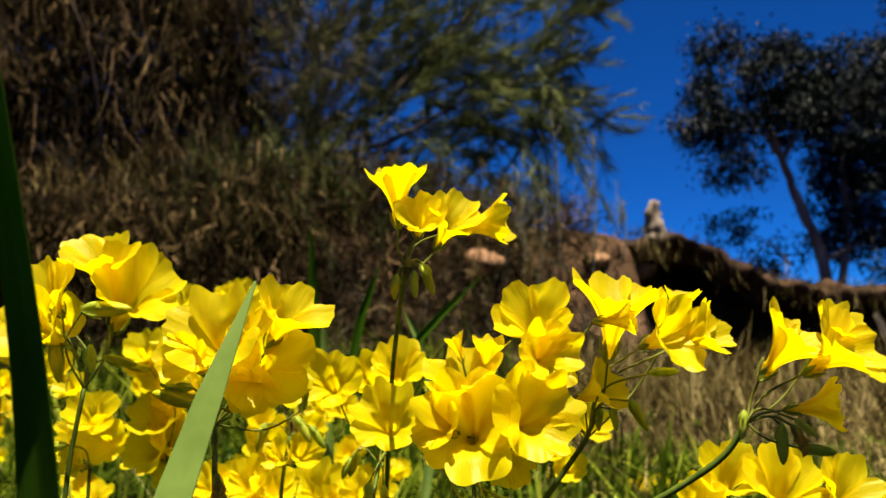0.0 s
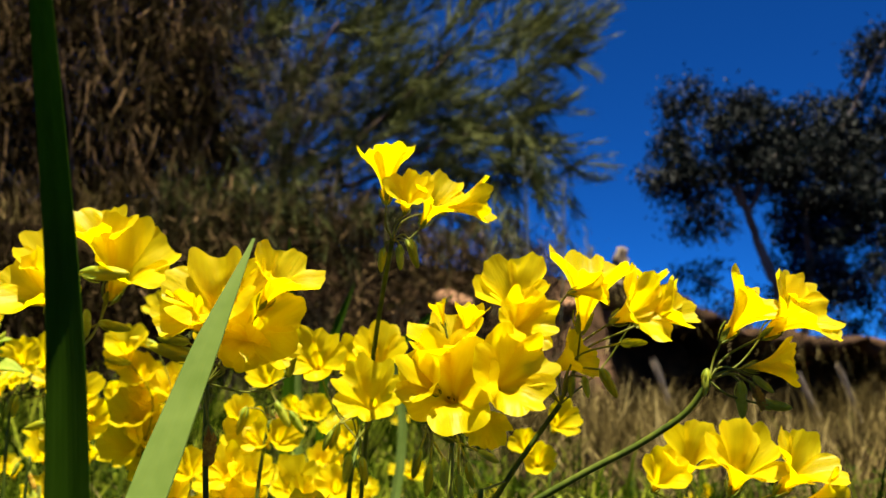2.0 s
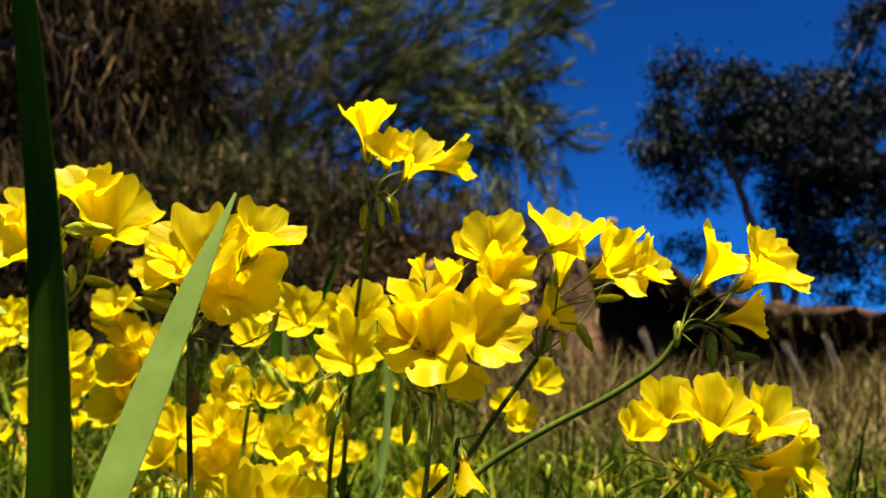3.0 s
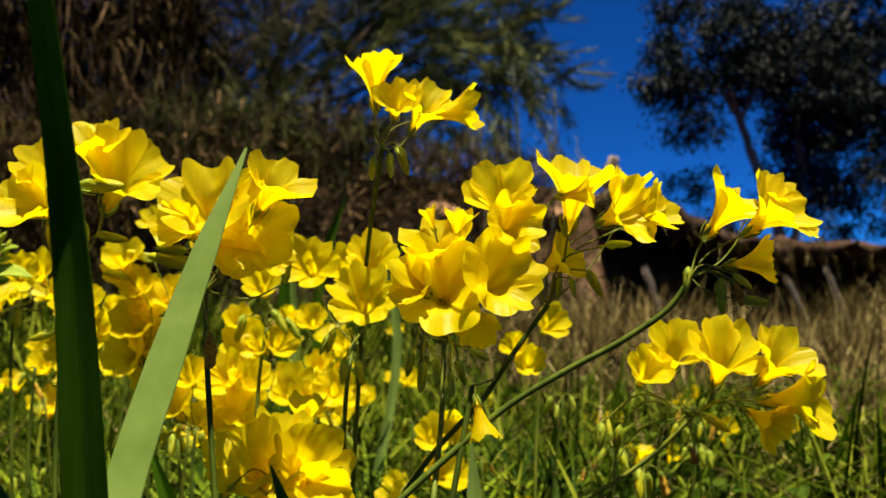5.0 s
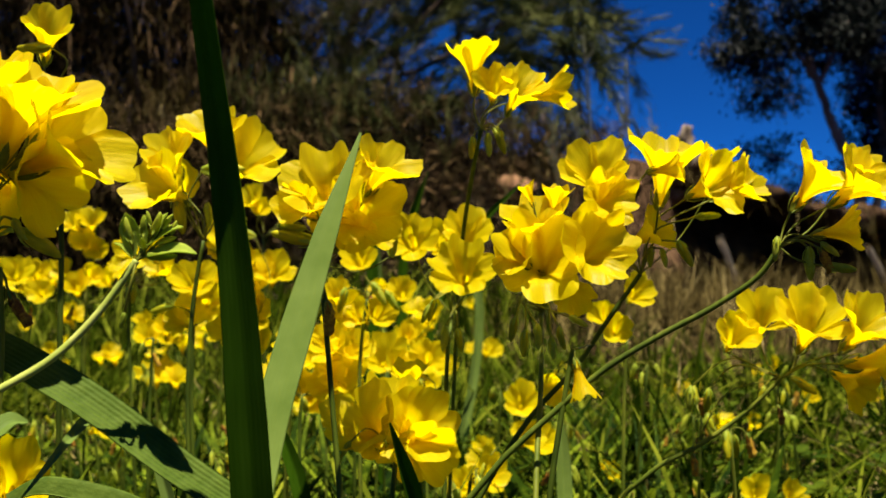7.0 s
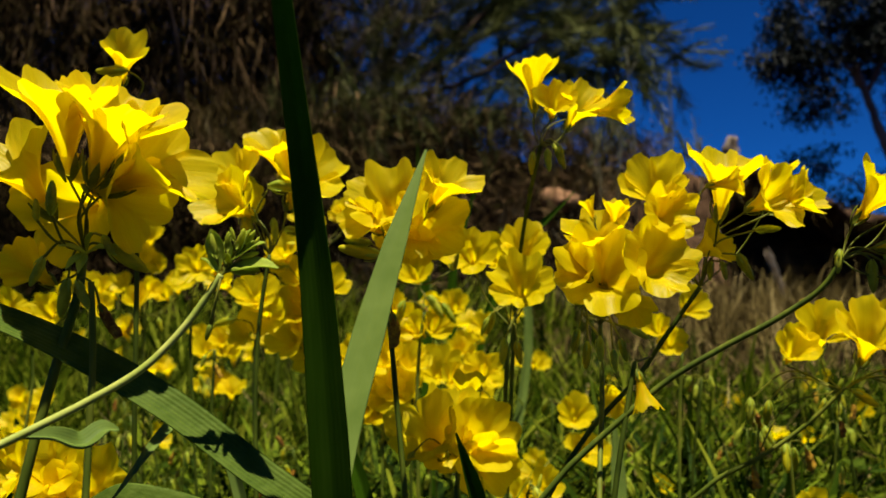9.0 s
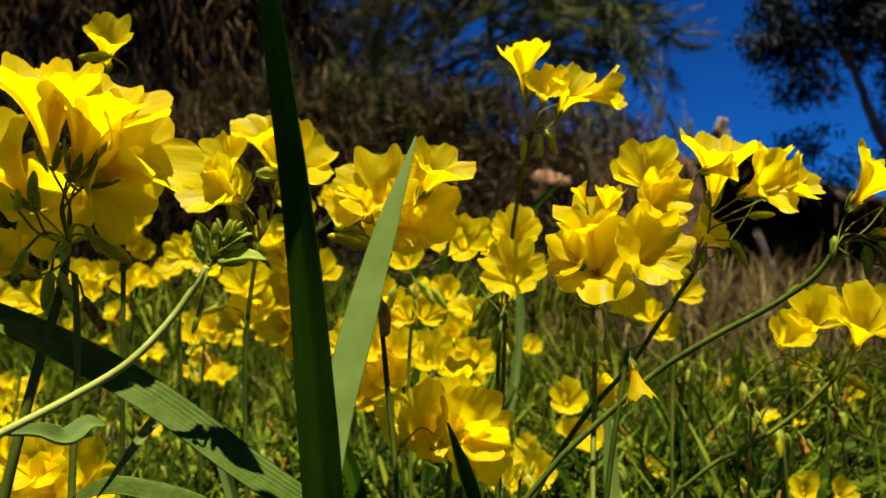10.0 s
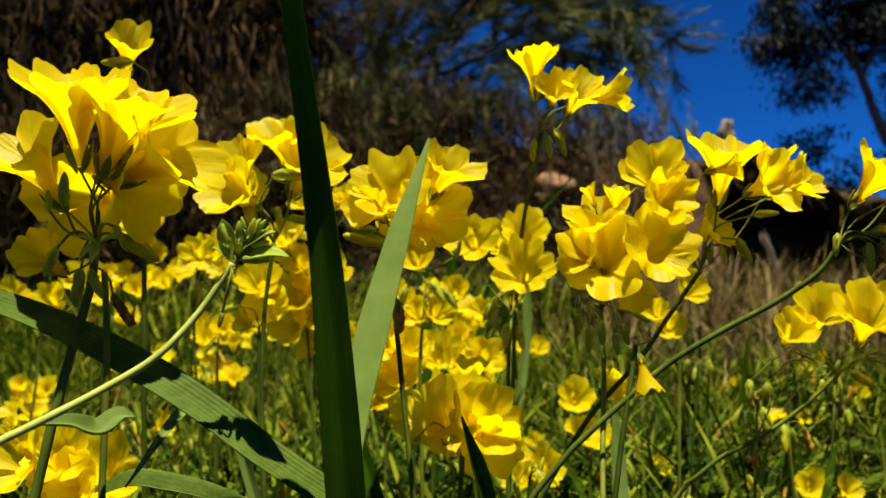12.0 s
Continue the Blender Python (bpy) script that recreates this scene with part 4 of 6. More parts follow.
for c, s, count in (((2.6926, 8.5, 2.8665), 0.16, 5), ((2.4874, 8.5, 2.5018), 0.14, 5), ((2.9699, 8.6, 2.6463), 0.18, 7), ((3.2832, 8.5, 2.7659), 0.16, 6), ((3.5042, 8.4, 2.4389), 0.22, 9),
                    ((3.8748, 8.5, 2.692), 0.2, 8), ((4.173, 8.7, 2.3626), 0.25, 9), ((2.7758, 8.5, 2.1755), 0.16, 6), ((2.4158, 8.5, 2.1881), 0.10, 4), ((3.2808, 8.6, 2.2347), 0.2, 8),
                    ((3.7307, 8.6, 1.9804), 0.24, 9), ((4.0292, 8.6, 1.8116), 0.24, 9), ((2.7494, 8.5, 1.7846), 0.08, 3), ((4.60, 8.6, 3.56), 0.13, 6), ((4.80, 8.6, 2.9), 0.2, 7), ((4.5376, 8.6, 2.2707), 0.3, 10),
                    ((3.9803, 8.7, 1.3035), 0.24, 7), ((4.4634, 8.6, 1.4294), 0.3, 9), ((3.6933, 8.8, 1.1147), 0.2, 4), ((2.6932, 8.6, 1.2569), 0.10, 2), ((3.1524, 8.8, 0.9223), 0.15, 3), ((4.4039, 9, 0.8961), 0.4, 8), ((4.0486, 8.9, 2.3634), 0.3, 12), ((4.5, 8.9, 2.7), 0.2, 8), ((3.8843, 8.9, 1.6582), 0.25, 8), ((4.5452, 8.9, 1.8527), 0.3, 10), ((3.5256, 8.9, 2.6028), 0.2, 7)):
    for _ in range(round(2.8 * count)):
        clumps.append((Vector((c[0] + s * max(-1.6, min(1.6, rnd.gauss(0, 1))), rnd.gauss(c[1], 0.3), c[2] + s * 0.8 * max(-1.6, min(1.6, rnd.gauss(0, 1))))) - BASE, rnd.uniform(0.05, 0.10), rnd.randint(70, 110)))
part("crown", leaf_clumps("crown", GUMLEAF, clumps, rnd, (0.05, 0.10), (0.014, 0.024), 1.0), tree, "drooping gum leaves coloured dark as if unlit against the sky")


# ---- broad leaf blades beside the lens ----
def broad_blade(label, pts, widths, facing, mat, fold=0.25, ribs=0.00002):
    root = Vector(pts[0])
    thing = tagged(new("leaf_blade", blade_mesh("leaf_blade", [p - root for p in smooth_line(pts, 8)], widths, facing, mat, fold, 33, ribs)), label, "leaf", "broad leaf blades")
    thing.location = root
    line = smooth_line(pts, 8)
    face = Vector(facing).normalized()
    if ribs == 0:
        return thing
    keel = [p - root - face * (widths[min(int(i / (len(line) - 1) * (len(widths) - 1)), len(widths) - 1)] * fold * 0.5 + 0.0004) for i, p in enumerate(line[:-2])]
    part("midrib", tube("midrib", keel, max(widths) * 0.016, max(widths) * 0.006, mat, 6), thing)
    return thing


broad_blade("dark upright strap-like leaf blade in its own shade", [(-0.0650, 0.1800, -0.01), (-0.0684, 0.1705, 0.1655), (-0.0692, 0.1690, 0.2005), (-0.0706, 0.1678, 0.2371), (-0.0728, 0.165, 0.2699), (-0.0742, 0.1559, 0.3053), (-0.0745, 0.1436, 0.3447)], (0.0103, 0.0110, 0.0105, 0.0088, 0.0068, 0.0050, 0.0010), (-0.3, -1, -0.45), BLADE_DARK, 0.10)
broad_blade("grey-green pointed leaf blade leaning beside the flowers", [(-0.078, 0.15, -0.01), (-0.0798, 0.205, 0.1613), (-0.077, 0.222, 0.1875), (-0.0697, 0.238, 0.2198), (-0.0615, 0.252, 0.25), (-0.0519, 0.266, 0.2808)], (0.009, 0.0100, 0.0115, 0.0112, 0.0080, 0.0008), (-0.25, -0.95, 0.4), BLADE_PALE, 0.04, 0.00001)
broad_blade("broad green leaf lying aslant with flower shadows across it", [(-0.0313, 0.195, -0.01), (-0.0572, 0.1840, 0.1641), (-0.0892, 0.1822, 0.1884), (-0.1137, 0.1826, 0.2070), (-0.1394, 0.1834, 0.2219), (-0.1632, 0.1745, 0.2343), (-0.1934, 0.1483, 0.2441)], (0.0074, 0.0082, 0.0094, 0.0100, 0.0103, 0.0100, 0.0009), (-0.1, -0.55, 0.85), BLADE_MID, 0.10, 0.0001)
broad_blade("thick rolled green leaf low in the grass", [(-0.1626, 0.2445, 0.1699), (-0.1536, 0.2467, 0.1733), (-0.1424, 0.2478, 0.1722), (-0.129, 0.2501, 0.1677), (-0.1155, 0.2523, 0.1615)], (0.004, 0.008, 0.009, 0.008, 0.004), (0.0, -0.4, 1), BLADE_MID, -0.5)
broad_blade("small curling green leaf", [(-0.1385, 0.1573, 0.2029), (-0.1327, 0.1624, 0.2022), (-0.1281, 0.1675, 0.1998), (-0.1246, 0.1727, 0.2024), (-0.1226, 0.1756, 0.2015)], (0.0015, 0.0045, 0.0065, 0.005, 0.001), (0.0, -0.8, 0.8), BLADE_PALE, 0.3)
for pts, w, mat in (
        ([(-0.0733, 0.2037, -0.01), (-0.1269, 0.2276, 0.1972), (-0.1318, 0.1901, 0.1807)], 0.004, BLADE_PALE),
        ([(-0.0334, 0.2522, -0.01), (-0.0391, 0.264, 0.1633), (-0.0451, 0.2575, 0.1864)], 0.006, BLADE_DARK),
        ([(-0.0752, 0.2831, -0.01), (-0.0868, 0.3168, 0.1586), (-0.0964, 0.3191, 0.1863)], 0.007, BLADE_DARK),
        ([(0.0218, 0.4519, -0.01), (0.0311, 0.5107, 0.1175), (0.0311, 0.5172, 0.1542)], 0.010, BLADE_PALE),
        ([(-0.0984, 0.707, -0.01), (-0.0999, 0.7428, 0.2889), (-0.0998, 0.7367, 0.3592)], 0.010, BLADE_DARK),
        ([(-0.0709, 0.7574, -0.01), (-0.023, 0.7997, 0.2645), (0.0334, 0.7971, 0.3193)], 0.008, BLADE_DARK),
        ([(-0.099, 0.8504, -0.01), (-0.1105, 0.8932, 0.2523), (-0.1118, 0.8919, 0.305)], 0.008, BLADE_PALE),
        ([(-0.0701, 0.8527, -0.01), (-0.0754, 0.8962, 0.2933), (-0.057, 0.8946, 0.3405)], 0.009, BLADE_DARK),
        ([(-0.0507, 0.8537, -0.01), (-0.0231, 0.8996, 0.2703), (-0.0355, 0.8985, 0.2973)], 0.009, BLADE_PALE)):
    broad_blade("long green grass blade rising among the flowers", pts, (w, w, w * 0.8, w * 0.1), (0.2, -1, 0.3), mat, 0.3)


# ---- flower stalks ----
umbel("tall stalk of yellow funnel flowers rising above the rest",
      [(-0.0430, 0.4300, -0.01), (-0.0360, 0.4260, 0.0828), (-0.0285, 0.4180, 0.1756), (-0.0245, 0.4080, 0.2180), (-0.0212, 0.3860, 0.2460), (-0.0155, 0.3450, 0.2730), (-0.0114, 0.314, 0.2878)],
      [(-0.013, 0.3075, 0.318, 0.02, -0.2, 0.98, 0.82, 0.6),
       (-0.0062, 0.3008, 0.3033, 0.07, -0.95, 0.31, 0.62, 0.8),
       (0.0053, 0.3106, 0.3048, 0.46, -0.67, 0.58, 0.75, 0.8),
       (0.0211, 0.3154, 0.3022, 0.97, -0.15, 0.17, 0.76, 0.4)],
      [(-0.0145, 0.3144, 0.2849, -0.18, 0.06, -0.98, 0.0084, 0),
       (-0.0051, 0.314, 0.2877, 0.21, -0.06, -0.98, 0.0101, 0),
       (-0.0088, 0.3143, 0.2858, 0.02, -0.05, -1, 0.0087, 1),
       (-0.0067, 0.314, 0.2877, 0.41, -0.55, -0.72, 0.0052, 1)])

umbel("dense head of wide-open yellow flowers with green buds beneath",
      [(-0.0167, 0.1536, -0.01), (-0.0075, 0.2129, 0.0791), (0.0017, 0.2722, 0.1683), (0.007, 0.3067, 0.1963), (0.0092, 0.3262, 0.217)],
      [(0.007, 0.2784, 0.2388, -0.09, -0.98, 0.16, 1.11, 1),
       (0.0265, 0.277, 0.24, 0.32, -0.94, 0.07, 0.97, 1),
       (-0.003, 0.2786, 0.2391, -0.52, -0.85, 0.13, 0.63, 0.8),
       (0.0145, 0.2917, 0.2617, 0.16, -0.25, 0.95, 0.54, 0.4),
       (0.0035, 0.292, 0.263, -0.31, -0.13, 0.94, 0.33, 0.15),
       (0.0288, 0.2946, 0.2698, -0.13, -0.85, 0.51, 0.93, 0.8),
       (0.0321, 0.2853, 0.2584, 0.27, -0.96, 0.05, 0.79, 1),
       (0.0198, 0.2977, 0.2226, 0.06, -0.78, -0.62, 0.61, 0.6),
       (0.0059, 0.2877, 0.2541, -0.11, -0.56, 0.82, 0.86, 0.8)],
      [(-0.0027, 0.2784, 0.2174, -0.32, -0.04, -0.95, 0.0085, 0),
       (0.0003, 0.2782, 0.2129, -0.13, -0.14, -0.98, 0.0092, 0),
       (0.0045, 0.2782, 0.2145, -0.04, -0.24, -0.97, 0.0085, 1),
       (0.0116, 0.2778, 0.2134, 0.16, -0.15, -0.98, 0.0077, 0),
       (0.0088, 0.2777, 0.2099, 0.06, -0.15, -0.99, 0.0074, 1),
       (0.0153, 0.2777, 0.2169, 0.87, -0.13, -0.48, 0.0069, 1)])

umbel("bright yellow funnel flowers with hanging buds on a green stalk",
      [(-0.0374, 0.3347, -0.01), (-0.0347, 0.3444, 0.0696), (-0.0319, 0.3541, 0.1492), (-0.0304, 0.3595, 0.1798), (-0.0289, 0.3618, 0.1998), (-0.0268, 0.3809, 0.2161)],
      [(-0.0208, 0.3534, 0.2365, -0.03, -0.93, 0.36, 0.94, 1),
       (-0.0431, 0.3614, 0.2506, -0.09, -0.96, 0.27, 0.79, 1),
       (-0.0177, 0.3929, 0.2551, 0.09, -0.74, 0.67, 0.94, 0.8),
       (-0.0326, 0.4024, 0.2509, -0.24, -0.88, 0.4, 0.72, 0.8)],
      [(-0.0336, 0.3626, 0.2228, -0.31, 0.06, -0.95, 0.0098, 0),
       (-0.0293, 0.3625, 0.2112, -0.13, 0.05, -0.99, 0.0108, 1),
       (-0.0241, 0.3627, 0.2099, 0.12, -0.06, -0.99, 0.0102, 0),
       (-0.036, 0.3624, 0.2206, -0.4, -0.03, -0.92, 0.0083, 1)])

umbel("yellow flowers turned sideways on a leaning green stalk",
      [(-0.0971, 0.2811, -0.01), (-0.0544, 0.2913, 0.0758), (-0.0116, 0.3014, 0.1616), (0.0025, 0.3048, 0.18), (0.0208, 0.3062, 0.1986), (0.0322, 0.3062, 0.214), (0.0446, 0.305, 0.2304)],
      [(0.0557, 0.3, 0.2765, 0.14, -0.25, 0.96, 1.05, 0.6),
       (0.0581, 0.2905, 0.2674, 0.93, -0.36, 0.06, 0.53, 0.4),
       (0.0759, 0.2971, 0.2639, 0.59, -0.81, 0.05, 0.94, 0.8),
       (0.0869, 0.3047, 0.2636, 0.86, -0.48, 0.17, 0.77, 0.6),
       (0.0795, 0.3156, 0.2757, 0.22, -0.15, 0.96, 0.5, 0.4),
       (0.0525, 0.3034, 0.2469, 0.79, -0.59, 0.17, 0.7, 0.6)],
      [(0.065, 0.3008, 0.2503, 1, -0.05, 0.02, 0.0088, 1),
       (0.0585, 0.3025, 0.2417, 0.46, 0.02, -0.89, 0.0105, 0),
       (0.0488, 0.3043, 0.2401, -0.08, -0.05, -1, 0.0076, 1),
       (0.0526, 0.3036, 0.2394, 0.16, -0.06, -0.98, 0.0071, 1)])

umbel("yellow flowers and a wilted brown one on an arching stalk",
      [(-0.1283, 0.2521, -0.01), (-0.0688, 0.26, 0.081), (-0.0093, 0.2678, 0.1719), (0.0067, 0.27, 0.185), (0.0266, 0.2705, 0.2003), (0.0444, 0.2689, 0.2103), (0.0635, 0.2656, 0.2203), (0.0763, 0.2625, 0.2297), (0.0814, 0.261, 0.2373)],
      [(0.0953, 0.2549, 0.2609, 0.63, -0.51, 0.59, 0.8, 0.8),
       (0.1084, 0.2502, 0.2578, 0.65, -0.72, 0.26, 0.86, 1),
       (0.1028, 0.2535, 0.2419, 0.93, -0.35, 0.11, 0.58, 0.6),
       (0.109, 0.2623, 0.2641, 0.3, -0.67, 0.68, 0.55, 0.6)],
      [(0.0945, 0.2567, 0.2303, 0.99, -0.04, -0.13, 0.0091, 1),
       (0.0898, 0.2583, 0.2365, -0.03, -0.05, -1, 0.0103, 1),
       (0.081, 0.261, 0.2403, -0.18, -0.04, -0.98, 0.0076, 1),
       (0.0924, 0.2574, 0.2364, 0.43, -0.26, -0.87, 0.0083, 2),
       (0.0933, 0.2571, 0.238, 0.71, -0.21, -0.67, 0.0068, 1)], r=0.001)

umbel("loose spray of yellow flowers facing several ways low down",
      [(-0.0657, 0.3461, -0.01), (-0.0059, 0.3411, 0.0721), (0.0539, 0.3361, 0.1542), (0.069, 0.3348, 0.1617), (0.0885, 0.3326, 0.1751), (0.1018, 0.3306, 0.1876)],
      [(0.0875, 0.3363, 0.2065, 0.13, -0.9, 0.41, 0.73, 0.6),
       (0.1009, 0.3435, 0.2144, -0.02, -0.81, 0.59, 0.83, 0.8),
       (0.1154, 0.3284, 0.2124, 0.1, -0.66, 0.74, 1.04, 0.8),
       (0.1358, 0.3207, 0.21, 0.5, -0.72, 0.47, 0.98, 0.8),
       (0.1429, 0.3164, 0.1939, 0.72, -0.67, -0.16, 1.08, 0.8),
       (0.1293, 0.3206, 0.1832, 0.43, -0.69, -0.58, 0.72, 0.6)],
      [(0.0956, 0.332, 0.1845, -0.31, 0.06, -0.95, 0.0068, 0),
       (0.0752, 0.337, 0.1836, -0.13, 0.05, -0.99, 0.0098, 0),
       (0.0685, 0.3385, 0.1847, -0.13, -0.05, -0.99, 0.0104, 1),
       (0.1054, 0.3295, 0.1876, 0.85, -0.12, -0.52, 0.011, 0),
       (0.0997, 0.3298, 0.1773, 0.25, -0.15, -0.96, 0.0076, 2),
       (0.067, 0.335, 0.159, 0.1, -0.05, -0.99, 0.009, 2)])

umbel("cluster of open yellow flowers on a green stalk",
      [(-0.1281, 0.3037, -0.01), (-0.1288, 0.3122, 0.0759), (-0.1295, 0.3207, 0.1619), (-0.13, 0.3257, 0.1976), (-0.1278, 0.328, 0.226), (-0.1234, 0.329, 0.2508)],
      [(-0.1065, 0.3305, 0.2862, 0.55, -0.72, 0.42, 1.26, 0.8),
       (-0.1215, 0.3344, 0.2989, -0.1, -0.54, 0.83, 1.01, 0.8),
       (-0.1348, 0.3211, 0.2871, -0.13, -0.86, 0.49, 0.81, 0.8),
       (-0.1371, 0.3114, 0.2731, -0.43, -0.89, 0.17, 1, 0.8),
       (-0.1374, 0.3432, 0.2757, 0.07, -1, 0.06, 0.68, 0.8)],
      [(-0.1192, 0.3173, 0.2774, 1, -0.04, -0.08, 0.0166, 0),
       (-0.1315, 0.3247, 0.2693, 0.02, -0.05, -1, 0.0161, 0),
       (-0.1211, 0.3287, 0.2653, 0.07, -0.05, -1, 0.0095, 1),
       (-0.1166, 0.3305, 0.2611, 0.95, -0.03, -0.3, 0.0114, 0)])

umbel("crowded head of crumpled yellow flowers",
      [(-0.0561, 0.2633, -0.01), (-0.061, 0.2726, 0.0798), (-0.0659, 0.2818, 0.1695), (-0.0675, 0.285, 0.1908), (-0.0688, 0.2868, 0.2125), (-0.0733, 0.3067, 0.2386)],
      [(-0.0675, 0.2853, 0.2685, -0.13, -0.88, 0.47, 1.1, 1),
       (-0.0452, 0.2882, 0.2748, 0.6, -0.61, 0.51, 0.85, 0.8),
       (-0.0539, 0.2887, 0.2592, 0.26, -0.96, 0.05, 1.02, 1),
       (-0.0779, 0.284, 0.2594, -0.46, -0.88, 0.08, 0.65, 0.8),
       (-0.0578, 0.2888, 0.249, 0.06, -0.96, -0.27, 0.64, 0.6),
       (-0.0501, 0.31, 0.2529, 0.82, -0.56, -0.16, 0.75, 0.8),
       (-0.0662, 0.2969, 0.2573, -0.14, -0.99, -0.04, 0.76, 0.8)],
      [(-0.0717, 0.2863, 0.2465, -0.98, -0.06, 0.17, 0.0154, 0),
       (-0.0478, 0.321, 0.2412, 0.08, -0.05, 1, 0.011, 0),
       (-0.075, 0.2853, 0.2512, -0.99, 0.04, 0.13, 0.0097, 1),
       (-0.0683, 0.2874, 0.2253, 0.12, -0.06, -0.99, 0.0121, 2),
       (-0.072, 0.2866, 0.2346, -0.23, -0.04, -0.97, 0.0073, 1)])

umbel("low cluster of large yellow flowers near the grass",
      [(-0.0637, 0.2807, -0.01), (-0.0566, 0.294, 0.0724), (-0.0495, 0.3073, 0.1547), (-0.0486, 0.309, 0.162), (-0.0501, 0.3299, 0.1649)],
      [(-0.0607, 0.3105, 0.1806, -0.27, -0.85, 0.46, 1.12, 0.8),
       (-0.0383, 0.3131, 0.1784, 0.49, -0.81, 0.31, 1.1, 0.8),
       (-0.037, 0.3112, 0.1669, 0.37, -0.83, -0.42, 0.95, 0.8),
       (-0.0517, 0.3332, 0.1883, 0.11, -0.45, 0.89, 0.94, 0.6),
       (-0.0458, 0.3649, 0.1944, 0.12, -0.2, 0.97, 0.76, 0.4),
       (-0.0528, 0.3205, 0.1718, -0.04, -1, -0.05, 0.81, 0.8)],
      [(-0.0648, 0.3084, 0.1724, -0.55, -0.14, -0.82, 0.007, 1)])

umbel("small yellow funnel flowers standing among the grass",
      [(-0.1117, 0.435, -0.01), (-0.1115, 0.4439, 0.0623), (-0.1114, 0.4527, 0.1346), (-0.1113, 0.4566, 0.1566), (-0.1101, 0.4591, 0.173)],
      [(-0.0974, 0.4643, 0.2019, -0.23, -0.84, 0.48, 0.94, 0.8),
       (-0.0897, 0.4644, 0.1859, 0.07, -0.96, 0.27, 0.92, 1),
       (-0.1222, 0.4579, 0.1876, -0.23, -0.84, 0.48, 0.89, 0.8),
       (-0.1142, 0.4608, 0.2027, -0.02, -0.79, 0.61, 0.75, 0.8),
       (-0.0827, 0.4667, 0.1998, 0.31, -0.81, 0.5, 0.85, 0.8),
       (-0.0966, 0.4625, 0.1792, -0.15, -0.97, 0.17, 0.81, 0.8)],
      [(-0.1221, 0.4563, 0.1724, -0.96, 0.06, -0.29, 0.0126, 0)])

umbel("small yellow funnel flowers standing among the grass",
      [(-0.1525, 0.5314, -0.01), (-0.1544, 0.5373, 0.0537), (-0.1563, 0.5432, 0.1174), (-0.1588, 0.5511, 0.1764), (-0.1598, 0.5528, 0.2032)],
      [(-0.1668, 0.5515, 0.2288, -0.13, -0.86, 0.49, 1.06, 0.8),
       (-0.1452, 0.557, 0.2434, 0.18, -0.86, 0.47, 0.95, 1),
       (-0.1722, 0.5496, 0.2105, -0.24, -0.93, 0.27, 1.1, 0.8),
       (-0.1712, 0.5491, 0.2677, -0.02, -0.79, 0.61, 0.9, 0.8),
       (-0.1639, 0.552, 0.2507, 0.07, -0.93, 0.36, 0.93, 0.6),
       (-0.1576, 0.5538, 0.2166, 0.29, -0.88, 0.37, 0.94, 0.8),
       (-0.1746, 0.5487, 0.2577, -0.34, -0.92, 0.17, 0.7, 0.6)],
      [(-0.1685, 0.5506, 0.2542, -0.99, 0.04, 0.13, 0.0151, 0),
       (-0.1542, 0.5539, 0.2641, -0.94, 0.03, 0.34, 0.0167, 0)])

umbel("small yellow funnel flowers standing among the grass",
      [(-0.1553, 0.4059, -0.01), (-0.1565, 0.4131, 0.0666), (-0.1578, 0.4203, 0.1433), (-0.1588, 0.4265, 0.1894), (-0.1579, 0.4284, 0.2128)],
      [(-0.1584, 0.4285, 0.238, 0.08, -0.87, 0.48, 0.85, 0.8),
       (-0.1539, 0.43, 0.2254, 0.07, -1, -0.05, 0.82, 0.8),
       (-0.166, 0.4257, 0.2159, -0.35, -0.93, 0.07, 0.56, 0.8)],
      [(-0.1672, 0.4255, 0.2238, -0.98, 0.05, -0.17, 0.0121, 0)])

umbel("small yellow funnel flowers standing among the grass",
      [(-0.0776, 0.4128, -0.01), (-0.0772, 0.4208, 0.0641), (-0.0767, 0.4289, 0.1383), (-0.0763, 0.4355, 0.1802), (-0.074, 0.438, 0.2069), (-0.0711, 0.439, 0.2231)],
      [(-0.076, 0.4381, 0.2165, -0.34, -0.85, 0.39, 0.6, 0.8),
       (-0.0645, 0.4398, 0.2174, 0.39, -0.88, 0.26, 0.69, 0.8),
       (-0.0805, 0.4373, 0.2126, -0.56, -0.82, 0.08, 0.46, 0.6),
       (-0.0805, 0.488, 0.2466, -0.03, -0.93, 0.36, 0.76, 0.8)],
      [(-0.0816, 0.4375, 0.2289, -0.4, 0.06, -0.92, 0.0131, 0),
       (-0.0682, 0.4395, 0.2312, 0.51, 0.02, -0.86, 0.0131, 1),
       (-0.0616, 0.4403, 0.2269, 0.53, 0.02, -0.85, 0.0119, 1)])

umbel("small yellow funnel flowers standing among the grass",
      [(0.0494, 0.4442, -0.01), (0.0536, 0.4515, 0.0584), (0.0577, 0.4587, 0.1267), (0.0617, 0.4657, 0.1718), (0.0642, 0.4676, 0.1949)],
      [(0.0717, 0.4677, 0.2216, 0.3, -0.91, 0.28, 0.7, 0.8),
       (0.0587, 0.4688, 0.2014, -0.04, -0.98, 0.17, 0.59, 0.8),
       (0.0517, 0.4701, 0.2098, -0.24, -0.93, 0.27, 0.58, 0.6)],
      [])

